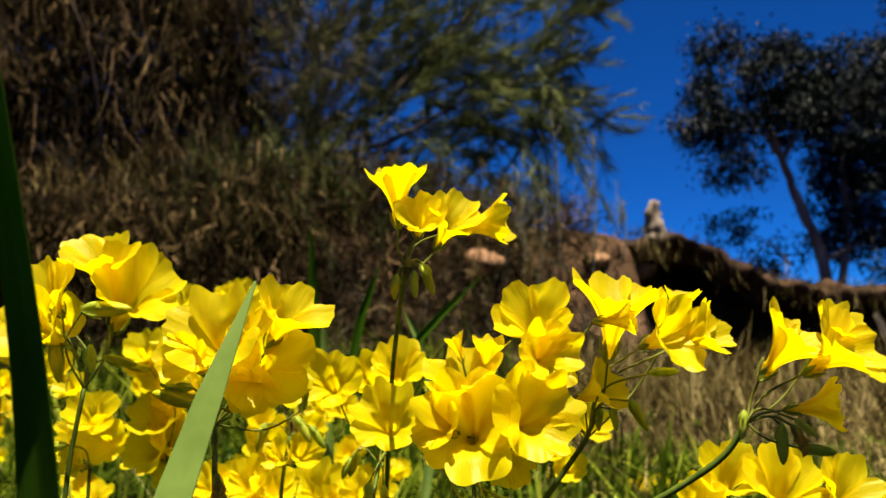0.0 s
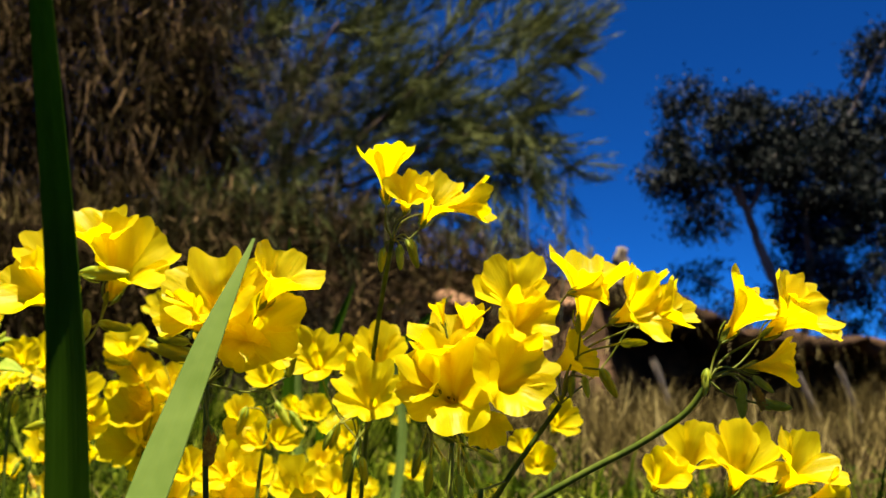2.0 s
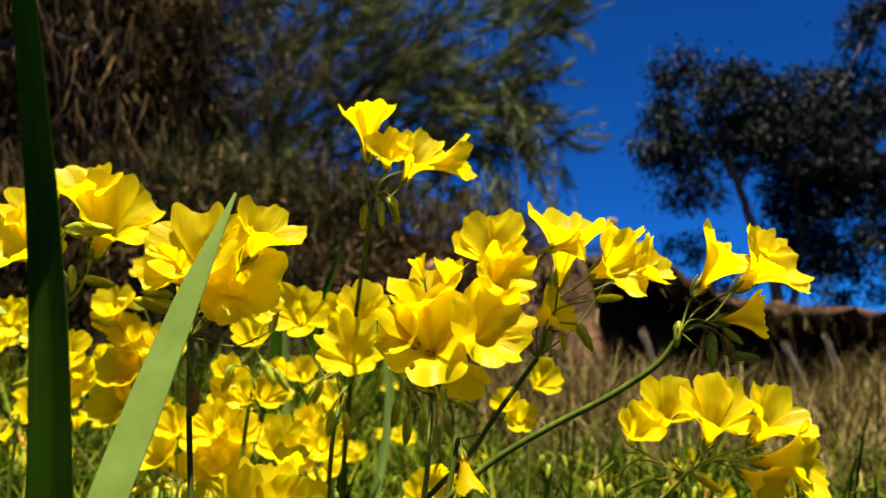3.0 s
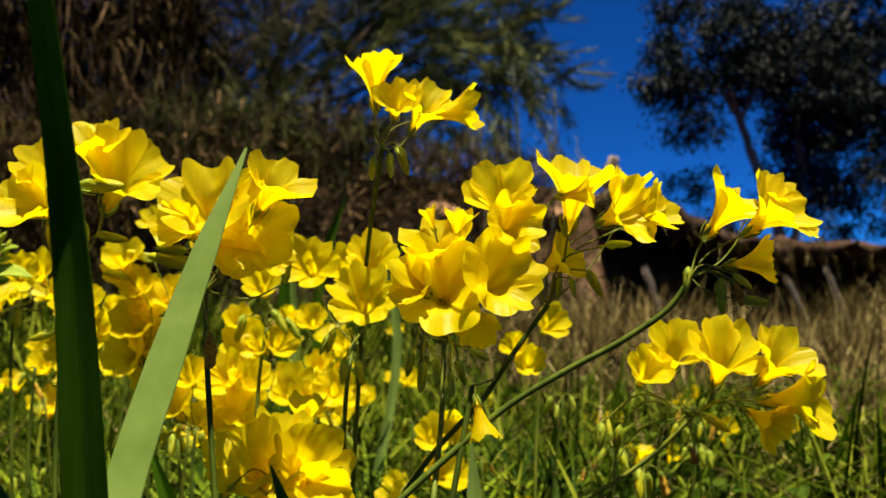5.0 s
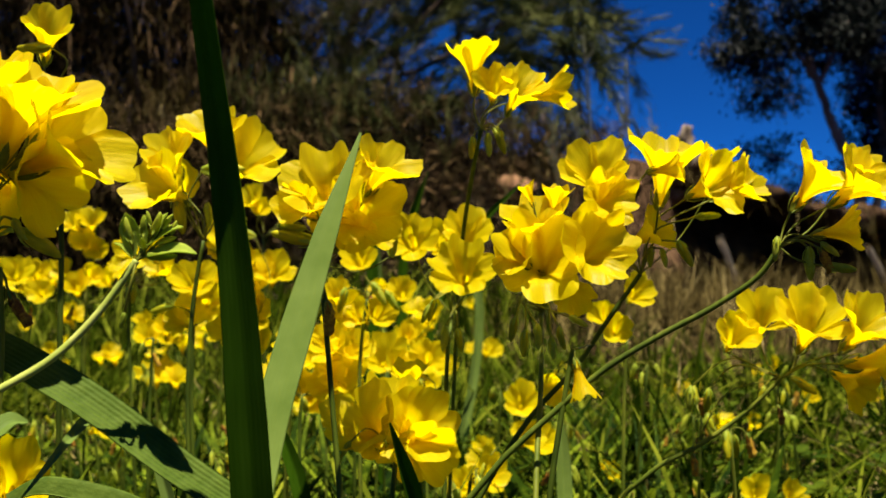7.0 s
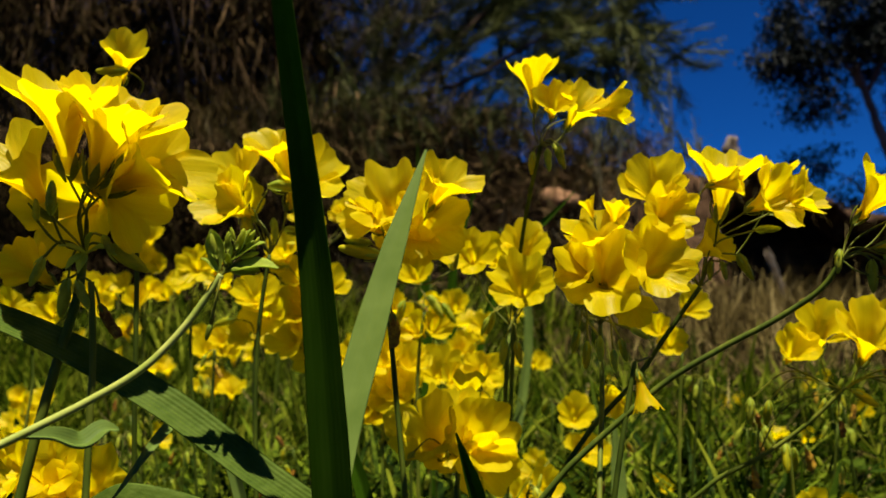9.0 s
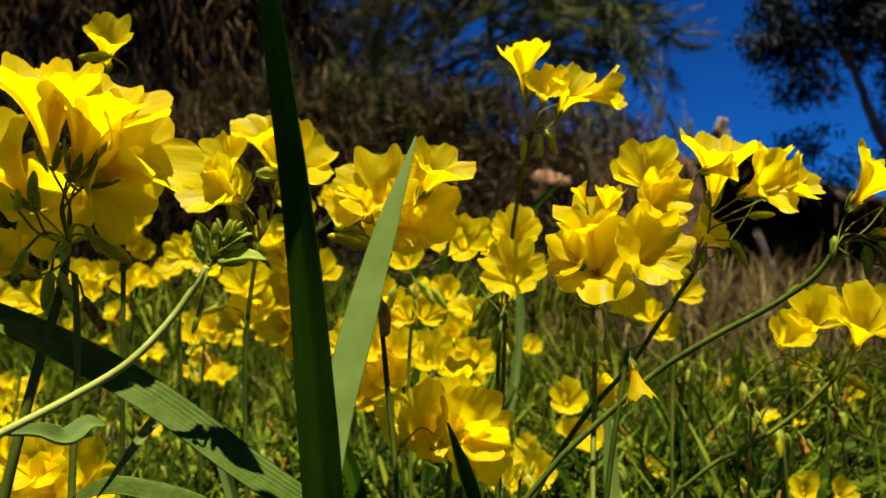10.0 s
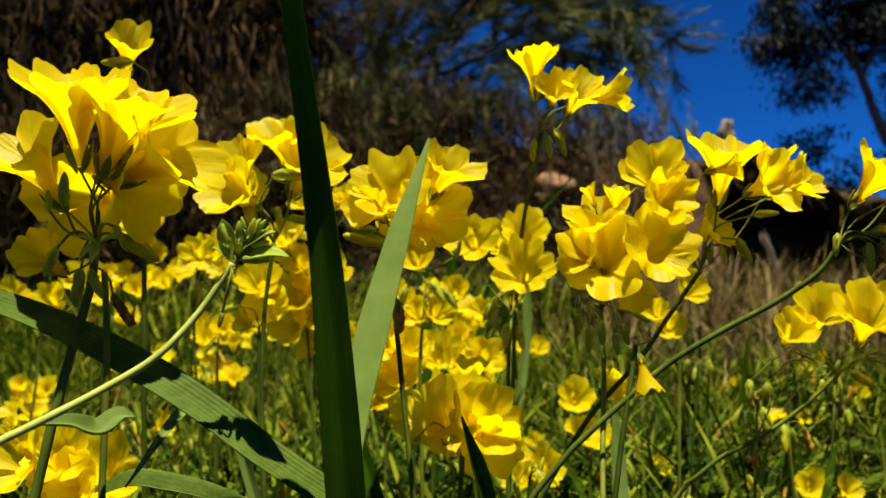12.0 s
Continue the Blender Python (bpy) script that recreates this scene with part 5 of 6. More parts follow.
umbel("small yellow funnel flowers standing among the grass",
      [(0.0088, 0.5645, -0.01), (0.0142, 0.5719, 0.0451), (0.0196, 0.5793, 0.1001), (0.021, 0.5813, 0.1102), (0.022, 0.5823, 0.1153)],
      [(0.0234, 0.5841, 0.1256, 0.09, -0.79, 0.61, 0.93, 0.8),
       (0.01, 0.5855, 0.1312, -0.33, -0.57, 0.75, 0.52, 0.6),
       (-0.0157, 0.582, 0.1115, -0.44, -0.74, 0.5, 0.87, 0.8)],
      [])

umbel("limp yellow flower hanging from a bent stalk",
      [(-0.0208, 0.2473, -0.01), (-0.0069, 0.2572, 0.0795), (0.0069, 0.267, 0.1689), (0.0122, 0.2708, 0.1926), (0.0154, 0.272, 0.2063)],
      [(0.0183, 0.2702, 0.191, 0.21, -0.06, -0.98, 0.53, 0.15),
       (0.0121, 0.3206, 0.1873, -0.47, -0.81, -0.35, 0.52, 0.6)],
      [])

umbel("small yellow funnel flowers standing among the grass",
      [(-0.3259, 0.6832, -0.01), (-0.3248, 0.6872, 0.0723), (-0.3237, 0.6912, 0.1546), (-0.3225, 0.6955, 0.2155), (-0.3201, 0.6962, 0.2551)],
      [(-0.3308, 0.6897, 0.2906, -0.29, -0.86, 0.41, 0.76, 0.8),
       (-0.3163, 0.6955, 0.2925, 0.24, -0.84, 0.48, 0.82, 0.8),
       (-0.323, 0.6941, 0.275, 0.03, -0.96, 0.29, 0.77, 0.8),
       (-0.3138, 0.6982, 0.2681, 0.23, -0.97, -0.04, 0.67, 0.8),
       (-0.3378, 0.6888, 0.2523, -0.17, -0.91, 0.38, 0.7, 0.8)],
      [])

umbel("small yellow funnel flowers standing among the grass",
      [(-0.1809, 0.6773, -0.01), (-0.1804, 0.6806, 0.0695), (-0.1799, 0.684, 0.149), (-0.1791, 0.6887, 0.2266), (-0.178, 0.6878, 0.2701)],
      [(-0.1878, 0.6831, 0.303, -0.17, -0.85, 0.5, 0.86, 0.8),
       (-0.1788, 0.686, 0.2941, 0.36, -0.91, 0.18, 0.66, 0.8),
       (-0.155, 0.6897, 0.3064, 0.03, -0.93, 0.38, 0.76, 0.8),
       (-0.1443, 0.6915, 0.3082, 0.35, -0.86, 0.38, 0.74, 0.8),
       (-0.1596, 0.6894, 0.3, -0.19, -0.96, 0.19, 0.61, 0.8)],
      [])

umbel("small yellow funnel flowers standing among the grass",
      [(-0.1613, 0.5391, -0.01), (-0.1599, 0.5453, 0.0595), (-0.1585, 0.5515, 0.1291), (-0.1569, 0.5587, 0.1846), (-0.1555, 0.5605, 0.2131)],
      [(-0.1585, 0.5599, 0.242, 0.13, -0.92, 0.37, 1.02, 0.8),
       (-0.1618, 0.5592, 0.2278, -0.21, -0.98, -0.02, 0.71, 0.8),
       (-0.1593, 0.559, 0.199, -0.09, -0.98, 0.19, 1.01, 0.8)],
      [])

umbel("small yellow funnel flowers standing among the grass",
      [(-0.112, 0.52, -0.01), (-0.1116, 0.5275, 0.0461), (-0.1112, 0.535, 0.1021), (-0.1109, 0.5403, 0.129), (-0.1106, 0.5425, 0.1424)],
      [(-0.118, 0.5466, 0.1909, -0.07, -0.86, 0.5, 1.06, 0.8),
       (-0.1046, 0.5479, 0.1797, 0.36, -0.89, 0.29, 0.94, 0.8),
       (-0.1254, 0.5432, 0.1672, -0.29, -0.94, 0.19, 0.93, 0.8),
       (-0.0982, 0.547, 0.162, 0.33, -0.94, 0.06, 0.93, 0.8),
       (-0.073, 0.5524, 0.1884, 0.24, -0.84, 0.48, 1.13, 0.8),
       (-0.1136, 0.5448, 0.163, 0.03, -0.96, 0.29, 0.92, 1)],
      [])

umbel("small yellow funnel flowers standing among the grass",
      [(-0.092, 0.4803, -0.01), (-0.0897, 0.4871, 0.0632), (-0.0874, 0.4938, 0.1364), (-0.0851, 0.5005, 0.1864), (-0.0836, 0.5021, 0.2121)],
      [(-0.0913, 0.5013, 0.2173, -0.08, -0.95, 0.29, 0.95, 0.8),
       (-0.0957, 0.5008, 0.2288, 0.04, -0.67, 0.74, 0.68, 0.6)],
      [(-0.0813, 0.5027, 0.2282, 0.05, -0.07, -1, 0.0139, 2),
       (-0.0782, 0.5031, 0.2264, 0.33, 0.03, -0.94, 0.0153, 2)])

umbel("small yellow funnel flowers standing among the grass",
      [(0.1445, 0.5085, -0.01), (0.148, 0.5145, 0.0302), (0.1515, 0.5206, 0.0704), (0.1527, 0.5227, 0.0796), (0.1539, 0.5247, 0.0889)],
      [(0.1469, 0.5293, 0.0993, -0.02, -0.78, 0.63, 0.75, 0.8),
       (0.1667, 0.5229, 0.0981, 0.29, -0.74, 0.6, 0.65, 0.8)],
      [])

umbel("small yellow funnel flowers standing among the grass",
      [(0.0758, 0.6595, -0.01), (0.0773, 0.6633, 0.0173), (0.0788, 0.6671, 0.0447), (0.0806, 0.6717, 0.0643), (0.0817, 0.6742, 0.0763)],
      [(0.0832, 0.6757, 0.0844, 0.19, -0.85, 0.49, 0.56, 0.8),
       (0.0765, 0.6773, 0.0876, -0.22, -0.84, 0.49, 0.42, 0.6)],
      [])

umbel("small yellow funnel flowers standing among the grass",
      [(-0.0161, 0.5147, -0.01), (-0.0171, 0.522, 0.0365), (-0.0181, 0.5293, 0.083), (-0.0188, 0.5339, 0.1023), (-0.0198, 0.5367, 0.1154)],
      [(-0.0287, 0.5354, 0.1091, -0.24, -0.88, 0.41, 0.83, 0.8),
       (-0.0095, 0.5362, 0.1135, 0.3, -0.87, 0.4, 0.85, 0.8),
       (0.0141, 0.539, 0.1345, 0.4, -0.84, 0.38, 0.77, 0.8),
       (0.0103, 0.5425, 0.1566, 0.08, -0.91, 0.42, 0.88, 0.8)],
      [])

umbel("brown wilted flower on a thin stalk",
      [(-0.1983, 0.4546, -0.01), (-0.1975, 0.4619, 0.0678), (-0.1967, 0.4692, 0.1457), (-0.1961, 0.474, 0.1815), (-0.1947, 0.4762, 0.2058)],
      [],
      [(-0.1948, 0.4758, 0.1991, 0.24, -0.06, -0.97, 0.0094, 2),
       (-0.1995, 0.4744, 0.2031, -0.41, -0.07, -0.91, 0.0072, 1)])

umbel("big yellow flowers seen from behind with dark calyxes",
      [(-0.179, 0.1482, -0.01), (-0.1624, 0.1639, 0.0951), (-0.1459, 0.1795, 0.2001), (-0.1416, 0.1836, 0.2192), (-0.1371, 0.1861, 0.236), (-0.1388, 0.1937, 0.2472)],
      [(-0.1370, 0.1810, 0.2880, 0.16, -0.36, 0.92, 1.12, 0.8),
       (-0.1230, 0.1810, 0.2840, 0.45, -0.28, 0.85, 1.12, 0.8),
       (-0.1110, 0.1870, 0.2710, 0.91, -0.25, 0.36, 1.15, 0.8),
       (-0.1215, 0.1880, 0.2590, 0.86, -0.38, -0.30, 0.95, 0.8),
       (-0.1450, 0.1960, 0.2600, -0.12, -0.93, -0.30, 1.05, 0.8),
       (-0.1570, 0.1900, 0.2740, -0.30, -0.50, 0.80, 1.00, 0.8),
       (-0.1270, 0.2060, 0.2845, 0.50, 0.00, 0.87, 0.75, 0.8),
       (-0.1539, 0.1887, 0.2440, -0.24, -0.95, 0.19, 0.63, 0.6)],
      [(-0.1410, 0.1800, 0.2560, 0.12, -0.12, 0.98, 0.0085, 1),
       (-0.1490, 0.1880, 0.2555, 0.18, -0.37, 0.91, 0.0058, 1),
       (-0.1310, 0.1882, 0.2503, 0.53, -0.27, -0.80, 0.0066, 1),
       (-0.1445, 0.1822, 0.2449, -0.34, -0.20, -0.92, 0.0079, 1),
       (-0.1394, 0.1849, 0.2390, -0.13, -0.17, -0.98, 0.0098, 1),
       (-0.1299, 0.1889, 0.2474, 0.85, -0.12, -0.52, 0.0125, 0)], r=0.0013, bracts=[(-0.1351, 0.1866, 0.246, -0.72, -0.61, 0.34, 0.0065), (-0.1349, 0.1867, 0.246, 0.84, -0.52, 0.17, 0.007), (-0.1352, 0.1866, 0.2458, 0.02, -0.74, -0.68, 0.0062), (-0.1349, 0.1867, 0.2463, 0.4, -0.55, 0.73, 0.0065), (-0.1354, 0.1865, 0.2461, -0.44, -0.69, -0.57, 0.0062)])

umbel("single yellow flower with a drooping bud",
      [(-0.1667, 0.2783, -0.01), (-0.1648, 0.2809, 0.0932), (-0.1629, 0.2834, 0.1964), (-0.1615, 0.2853, 0.2484), (-0.1602, 0.2828, 0.2796), (-0.1593, 0.2788, 0.304)],
      [(-0.159, 0.2738, 0.3247, 0.38, -0.6, 0.71, 0.77, 0.6)],
      [(-0.1596, 0.2756, 0.3169, -1, -0.07, -0.06, 0.0112, 0)])

umbel("pale green stem ending in a tuft of green buds",
      [(-0.2536, 0.0785, -0.01), (-0.2042, 0.1124, 0.0911), (-0.1542, 0.1458, 0.1948), (-0.1371, 0.1571, 0.2035), (-0.1251, 0.1638, 0.2096), (-0.1136, 0.1692, 0.2166), (-0.1051, 0.1728, 0.2253), (-0.098, 0.1751, 0.2351), (-0.0958, 0.1757, 0.2384)],
      [],
      [(-0.0969, 0.1752, 0.2426, -0.15, -0.14, 0.98, 0.0062, 1),
       (-0.0943, 0.1761, 0.2438, 0.15, -0.12, 0.98, 0.0053, 1),
       (-0.0919, 0.1766, 0.2444, 0.41, -0.21, 0.89, 0.0057, 1),
       (-0.0899, 0.1771, 0.2457, 0.64, -0.09, 0.77, 0.0043, 1),
       (-0.0934, 0.1764, 0.2394, 0.99, -0.13, -0.05, 0.0074, 1),
       (-0.091, 0.177, 0.2424, 0.97, -0.04, 0.24, 0.0047, 1),
       (-0.094, 0.1762, 0.2411, 0.18, -0.85, 0.49, 0.0047, 1),
       (-0.0987, 0.1749, 0.2263, -0.28, 0.02, -0.96, 0.004, 1),
       (-0.0881, 0.1777, 0.2443, 0.45, -0.1, 0.89, 0.0036, 1),
       (-0.0925, 0.1763, 0.2465, -0.17, -0.15, 0.97, 0.0036, 1)], mat=PALE, bracts=[(-0.0965, 0.1755, 0.2396, -0.1, -0.14, 0.99, 0.0098), (-0.0947, 0.1761, 0.2404, 0.25, -0.21, 0.95, 0.0084), (-0.0941, 0.1762, 0.2395, 0.99, -0.14, 0.05, 0.0119), (-0.0933, 0.1763, 0.2422, 0.89, 0.04, 0.45, 0.0087), (-0.092, 0.1766, 0.2435, 0.53, -0.09, 0.85, 0.0067), (-0.0966, 0.1755, 0.2392, -0.58, -0.49, 0.65, 0.0053)])

umbel("yellow flowers low down close by",
      [(-0.1798, 0.2325, -0.01), (-0.1798, 0.2375, 0.0413), (-0.1851, 0.2538, 0.1504), (-0.1855, 0.2549, 0.1557), (-0.1857, 0.2558, 0.1602)],
      [(-0.1858, 0.2595, 0.1795, 0.09, -0.88, 0.48, 0.8804, 1),
       (-0.1732, 0.2639, 0.1705, 0.44, -0.86, 0.26, 1.054, 1),
       (-0.1976, 0.2533, 0.1791, -0.35, -0.89, 0.31, 0.9176, 0.8),
       (-0.183, 0.2589, 0.168, 0.08, -0.98, 0.17, 0.8308, 0.8)],
      [])

umbel("pair of thin stalks with brown wilted flowers",
      [(-0.1318, 0.1502, -0.01), (-0.1315, 0.1622, 0.0858), (-0.1311, 0.1741, 0.1817), (-0.1311, 0.177, 0.1981), (-0.1305, 0.1793, 0.2208), (-0.1306, 0.1794, 0.2382)],
      [],
      [(-0.1289, 0.1802, 0.2323, 0.44, -0.03, -0.9, 0.0095, 2),
       (-0.1337, 0.178, 0.2384, 0.4, -0.05, -0.91, 0.0079, 1)])

umbel("small yellow funnel flowers standing among the grass",
      [(-0.2456, 0.7417, -0.01), (-0.2416, 0.7475, 0.051), (-0.2376, 0.7534, 0.112), (-0.2326, 0.7608, 0.1641), (-0.2297, 0.764, 0.2077)],
      [(-0.2441, 0.7764, 0.2383, 0.36, -0.93, 0.08, 0.72, 0.6),
       (-0.2128, 0.76, 0.2229, -0.43, -0.75, 0.51, 0.82, 0.6),
       (-0.2314, 0.7718, 0.237, 0.28, -0.8, 0.53, 0.88, 0.8)],
      [(-0.2322, 0.7634, 0.2076, 0.17, -0.05, -0.98, 0.0111, 2),
       (-0.2228, 0.7655, 0.2023, 0.59, -0.01, -0.81, 0.0111, 2)])

umbel("small yellow funnel flowers standing among the grass",
      [(-0.2131, 0.4951, -0.01), (-0.2154, 0.4993, 0.0797), (-0.2177, 0.5035, 0.1694), (-0.2191, 0.506, 0.2062), (-0.2179, 0.507, 0.2365)],
      [(-0.231, 0.5294, 0.2524, -0.62, -0.77, 0.14, 0.77, 1),
       (-0.2107, 0.5386, 0.2473, -0.4, -0.83, 0.39, 0.75, 0.8),
       (-0.2127, 0.5217, 0.2596, -0.07, -0.94, 0.34, 0.88, 0.6),
       (-0.2146, 0.501, 0.2566, 0.09, -0.98, 0.15, 0.77, 1)],
      [(-0.2151, 0.5079, 0.2356, -0.21, -0.08, -0.97, 0.0111, 0),
       (-0.2177, 0.5071, 0.2355, -0.25, -0.08, -0.96, 0.0111, 1)])

umbel("small yellow funnel flowers standing among the grass",
      [(-0.3364, 0.492, -0.01), (-0.331, 0.5007, 0.0728), (-0.3257, 0.5095, 0.1556), (-0.3222, 0.5152, 0.1926), (-0.3238, 0.5157, 0.2238)],
      [(-0.3042, 0.5433, 0.2478, 0.29, -0.87, 0.39, 0.87, 1),
       (-0.3188, 0.5248, 0.2333, 0.06, -0.98, 0.2, 0.87, 0.8),
       (-0.3321, 0.5087, 0.2362, 0.69, -0.68, 0.25, 0.78, 1)],
      [(-0.3238, 0.5156, 0.2183, 0.17, -0.05, -0.98, 0.0111, 1),
       (-0.3257, 0.5146, 0.2194, -0.09, -0.07, -0.99, 0.0111, 1)])

umbel("small yellow funnel flowers standing among the grass",
      [(-0.288, 0.7114, -0.01), (-0.2829, 0.718, 0.0394), (-0.2779, 0.7246, 0.0888), (-0.2702, 0.7346, 0.1383), (-0.2724, 0.7378, 0.1808)],
      [(-0.2705, 0.7327, 0.2053, 0.32, -0.8, 0.51, 0.89, 0.8),
       (-0.2664, 0.7582, 0.203, 0.59, -0.64, 0.49, 0.71, 0.6),
       (-0.2992, 0.7591, 0.2099, -0.07, -0.85, 0.53, 0.69, 0.6),
       (-0.2777, 0.7567, 0.1959, 0.33, -0.78, 0.53, 0.81, 1),
       (-0.2874, 0.7366, 0.1975, 0.16, -0.83, 0.54, 0.9, 0.8)],
      [(-0.2763, 0.7365, 0.1801, 0.23, -0.05, -0.97, 0.0111, 2),
       (-0.2702, 0.7381, 0.1752, 0.12, -0.06, -0.99, 0.0111, 0)])

umbel("small yellow funnel flowers standing among the grass",
      [(-0.3672, 0.6693, -0.01), (-0.3662, 0.6746, 0.0639), (-0.3652, 0.68, 0.1377), (-0.3643, 0.685, 0.1862), (-0.3613, 0.6878, 0.2264)],
      [(-0.3612, 0.7155, 0.2492, -0.22, -0.84, 0.5, 0.8, 1),
       (-0.353, 0.6815, 0.2357, 0.13, -0.96, 0.24, 0.71, 1),
       (-0.375, 0.6974, 0.2421, -0.13, -0.82, 0.55, 0.7, 1),
       (-0.3654, 0.7018, 0.2517, 0.17, -0.93, 0.31, 0.87, 0.8)],
      [(-0.3635, 0.6867, 0.2193, -0.38, -0.09, -0.92, 0.0111, 1),
       (-0.3621, 0.6874, 0.2247, 0.01, -0.06, -1, 0.0111, 2)])

umbel("small yellow funnel flowers standing among the grass",
      [(-0.2916, 0.6612, -0.01), (-0.2994, 0.6631, 0.0638), (-0.3072, 0.665, 0.1376), (-0.3146, 0.6667, 0.1854), (-0.3109, 0.6697, 0.2244)],
      [(-0.3093, 0.6755, 0.2471, 0.48, -0.87, 0.08, 0.69, 0.8),
       (-0.2855, 0.6761, 0.2519, 0.42, -0.72, 0.55, 0.8, 0.8),
       (-0.3173, 0.6641, 0.2412, 0.18, -0.83, 0.52, 0.86, 0.6),
       (-0.3013, 0.6804, 0.2436, 0, -0.96, 0.29, 0.68, 0.6)],
      [(-0.32, 0.666, 0.2235, -0.23, -0.08, -0.97, 0.0111, 2),
       (-0.3023, 0.6731, 0.2229, 0.24, -0.05, -0.97, 0.0111, 0)])

umbel("small yellow funnel flowers standing among the grass",
      [(-0.0941, 0.5819, -0.01), (-0.0893, 0.5884, 0.0586), (-0.0844, 0.595, 0.1272), (-0.0802, 0.6007, 0.1685), (-0.0799, 0.6032, 0.2032)],
      [(-0.0828, 0.6057, 0.2139, 0.41, -0.86, 0.29, 0.73, 0.6),
       (-0.0676, 0.6285, 0.2267, -0.02, -0.88, 0.47, 0.81, 0.8),
       (-0.0846, 0.6309, 0.2259, -0.44, -0.89, 0.14, 0.71, 0.8)],
      [(-0.0839, 0.6025, 0.1963, -0.29, -0.08, -0.95, 0.0111, 1),
       (-0.0813, 0.603, 0.2017, 0.3, -0.04, -0.95, 0.0111, 1)])

umbel("small yellow funnel flowers standing among the grass",
      [(-0.0451, 0.4704, -0.01), (-0.0459, 0.4782, 0.0447), (-0.0468, 0.4861, 0.0993), (-0.0475, 0.4932, 0.1327), (-0.0463, 0.4977, 0.1609)],
      [(-0.0596, 0.4974, 0.1855, 0.49, -0.8, 0.35, 0.73, 0.8),
       (-0.0456, 0.5098, 0.19, 0.48, -0.76, 0.43, 0.69, 1),
       (-0.0542, 0.5102, 0.1802, -0.48, -0.86, 0.17, 0.8, 0.8),
       (-0.0439, 0.4918, 0.1881, 0.06, -0.96, 0.26, 0.77, 1)],
      [(-0.0527, 0.4969, 0.1577, 0.18, -0.05, -0.98, 0.0111, 0),
       (-0.0451, 0.497, 0.1557, -0.17, -0.08, -0.98, 0.0111, 1)])

umbel("small yellow funnel flowers standing among the grass",
      [(-0.063, 0.6008, -0.01), (-0.0577, 0.6065, 0.0311), (-0.0524, 0.6122, 0.0722), (-0.0442, 0.6211, 0.1132), (-0.0454, 0.6263, 0.1482)],
      [(-0.0547, 0.6533, 0.1768, 0.33, -0.88, 0.34, 0.77, 0.6),
       (-0.0544, 0.6273, 0.1618, 0.03, -0.96, 0.29, 0.74, 1),
       (-0.0444, 0.6431, 0.1712, 0.3, -0.94, 0.17, 0.8, 0.6)],
      [(-0.057, 0.6253, 0.1437, 0.6, -0.01, -0.8, 0.0111, 0),
       (-0.0447, 0.6259, 0.1451, 0.37, -0.03, -0.93, 0.0111, 1)])

umbel("small yellow funnel flowers standing among the grass",
      [(-0.0693, 0.6235, -0.01), (-0.0698, 0.6293, 0.0459), (-0.0704, 0.6352, 0.1017), (-0.0711, 0.642, 0.1454), (-0.0695, 0.6458, 0.182)],
      [(-0.0491, 0.6535, 0.2098, -0.22, -0.89, 0.39, 0.7, 0.8),
       (-0.0647, 0.6637, 0.1948, 0.21, -0.93, 0.31, 0.76, 0.8),
       (-0.0667, 0.6581, 0.1929, 0.18, -0.89, 0.41, 0.68, 0.8)],
      [(-0.0666, 0.6454, 0.1743, 0.18, -0.05, -0.98, 0.0111, 2),
       (-0.0693, 0.6454, 0.1774, 0.36, -0.03, -0.93, 0.0111, 1)])

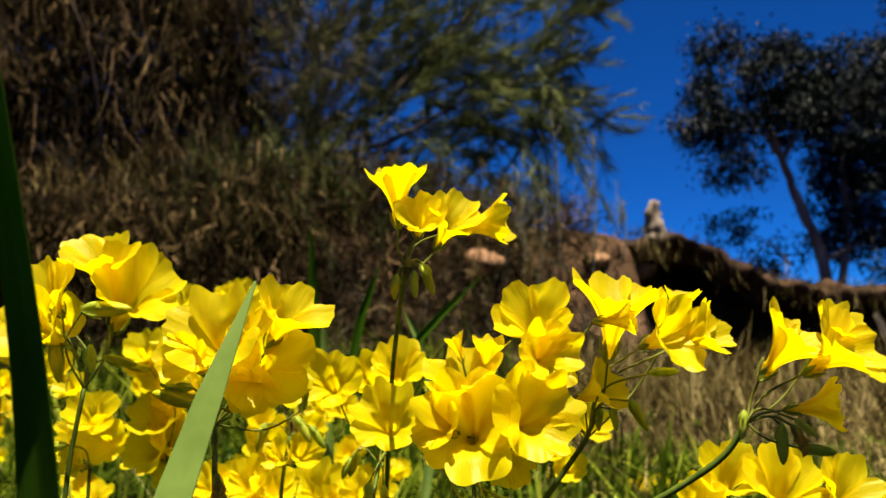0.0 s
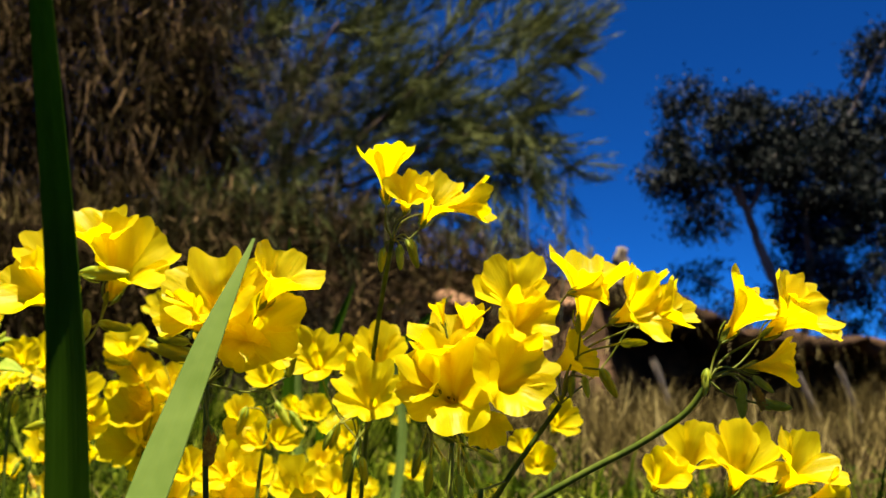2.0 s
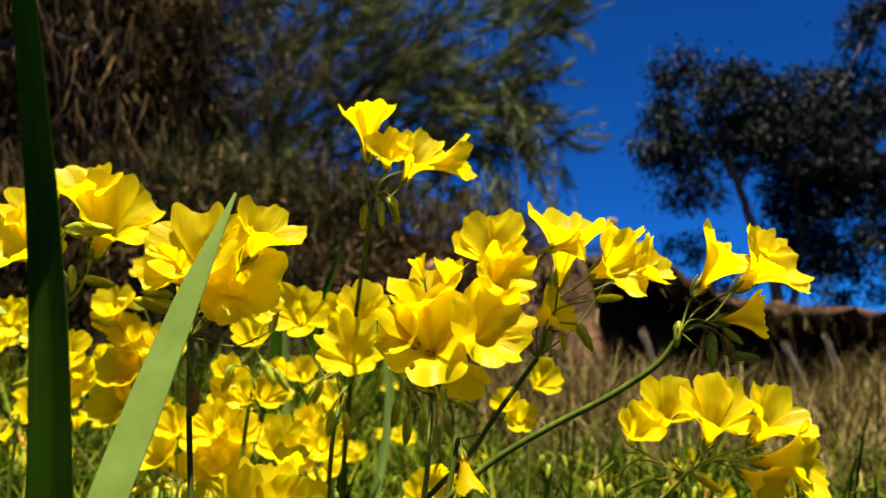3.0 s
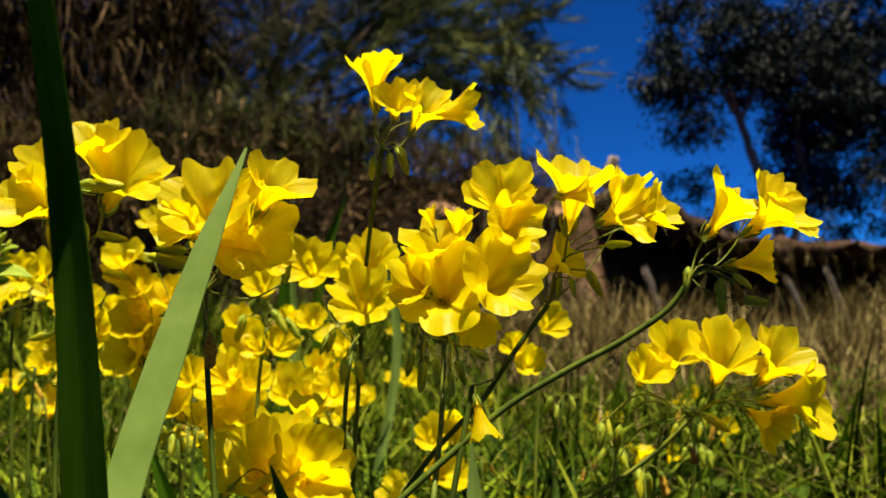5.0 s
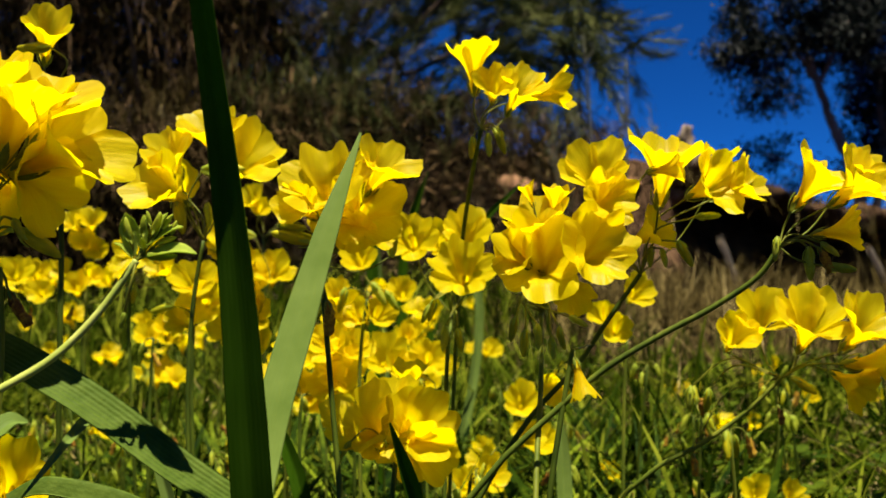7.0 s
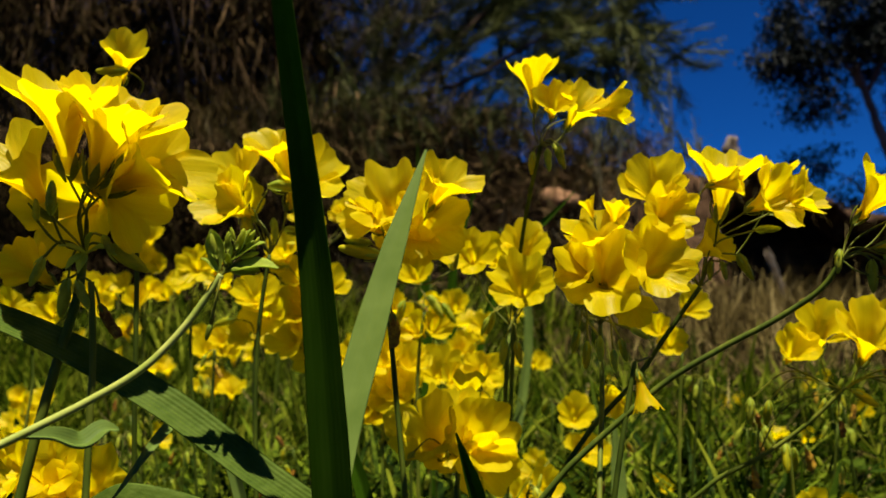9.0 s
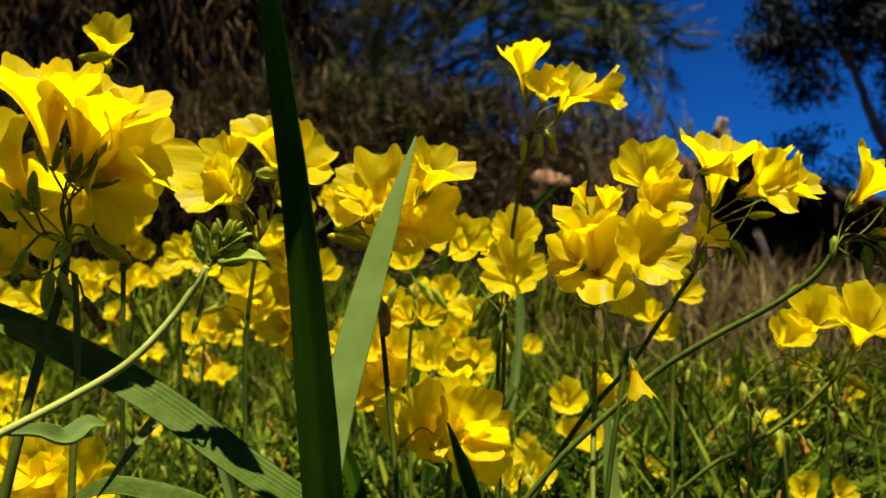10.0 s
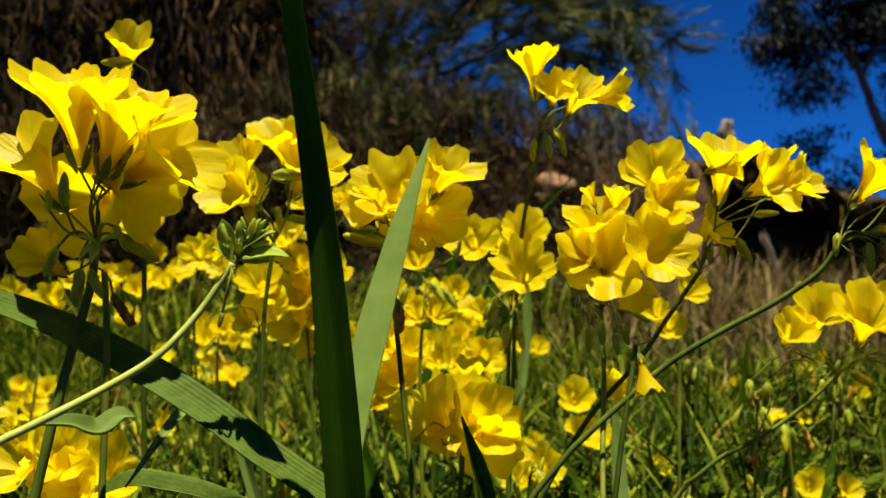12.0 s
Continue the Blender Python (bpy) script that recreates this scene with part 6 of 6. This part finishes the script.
umbel("small yellow funnel flowers standing among the grass",
      [(-0.0118, 0.6394, -0.01), (-0.0117, 0.6402, -0.001), (-0.0115, 0.6411, 0.008), (-0.0098, 0.653, 0.0491), (-0.0083, 0.6612, 0.0843)],
      [(-0.0137, 0.691, 0.1017, -0.16, -0.87, 0.46, 0.65, 1)],
      [(-0.0031, 0.661, 0.084, 0.13, -0.06, -0.99, 0.0111, 1),
       (0.0029, 0.6593, 0.0768, -0.26, -0.08, -0.96, 0.0111, 0)])


# budding stalks among the flowers
rnd = random.Random(8)
for _ in range(75):
    y = rnd.uniform(0.36, 0.70)
    x = rnd.uniform(-0.32, 0.16) * (y / 0.5)
    h = rnd.uniform(0.06, 0.175)
    g = ground_z(x, y)
    hub = (x, y, g + h)
    hung = []
    for _ in range(rnd.randint(3, 6)):
        a = rnd.uniform(0, 6.28)
        hung.append((x + math.cos(a) * 0.007, y + math.sin(a) * 0.007, g + h - rnd.uniform(-0.004, 0.006), math.cos(a) * 0.35, math.sin(a) * 0.35, -1 if rnd.random() < 0.8 else 0.8, rnd.uniform(0.007, 0.013), rnd.choice((0, 1, 1, 2))))
    umbel("green stalk with hanging closed buds among the flowers", [(x + rnd.gauss(0, 0.015), y + rnd.gauss(0, 0.01), g - 0.01), (x + rnd.gauss(0, 0.006), y, g + h * 0.5), hub], [], hung)

# single small flowers further back in the meadow
rnd = random.Random(21)
for _ in range(46):
    y = rnd.uniform(0.62, 1.9)
    x = rnd.uniform(-0.55, 0.05) * (0.35 + 0.75 * y) if rnd.random() < 0.8 else rnd.uniform(0.05, 0.4) * y
    h = rnd.uniform(0.10, 0.20) if x < 0 else rnd.uniform(0.03, 0.07)
    g = ground_z(x, y)
    heads = []
    for _ in range(rnd.randint(1, 3)):
        heads.append((x + rnd.gauss(0, 0.012), y + rnd.gauss(0, 0.012), g + h + rnd.uniform(0.0, 0.02), rnd.gauss(0, 0.5), rnd.gauss(-0.5, 0.3), rnd.uniform(0.3, 1), rnd.uniform(0.75, 1.0), rnd.choice((0.6, 0.8, 1.0))))
    umbel("small yellow flowers standing back in the meadow", [(x + rnd.gauss(0, 0.01), y, g - 0.01), (x + rnd.gauss(0, 0.005), y, g + h * 0.5), (x, y, g + h - 0.012)], heads)
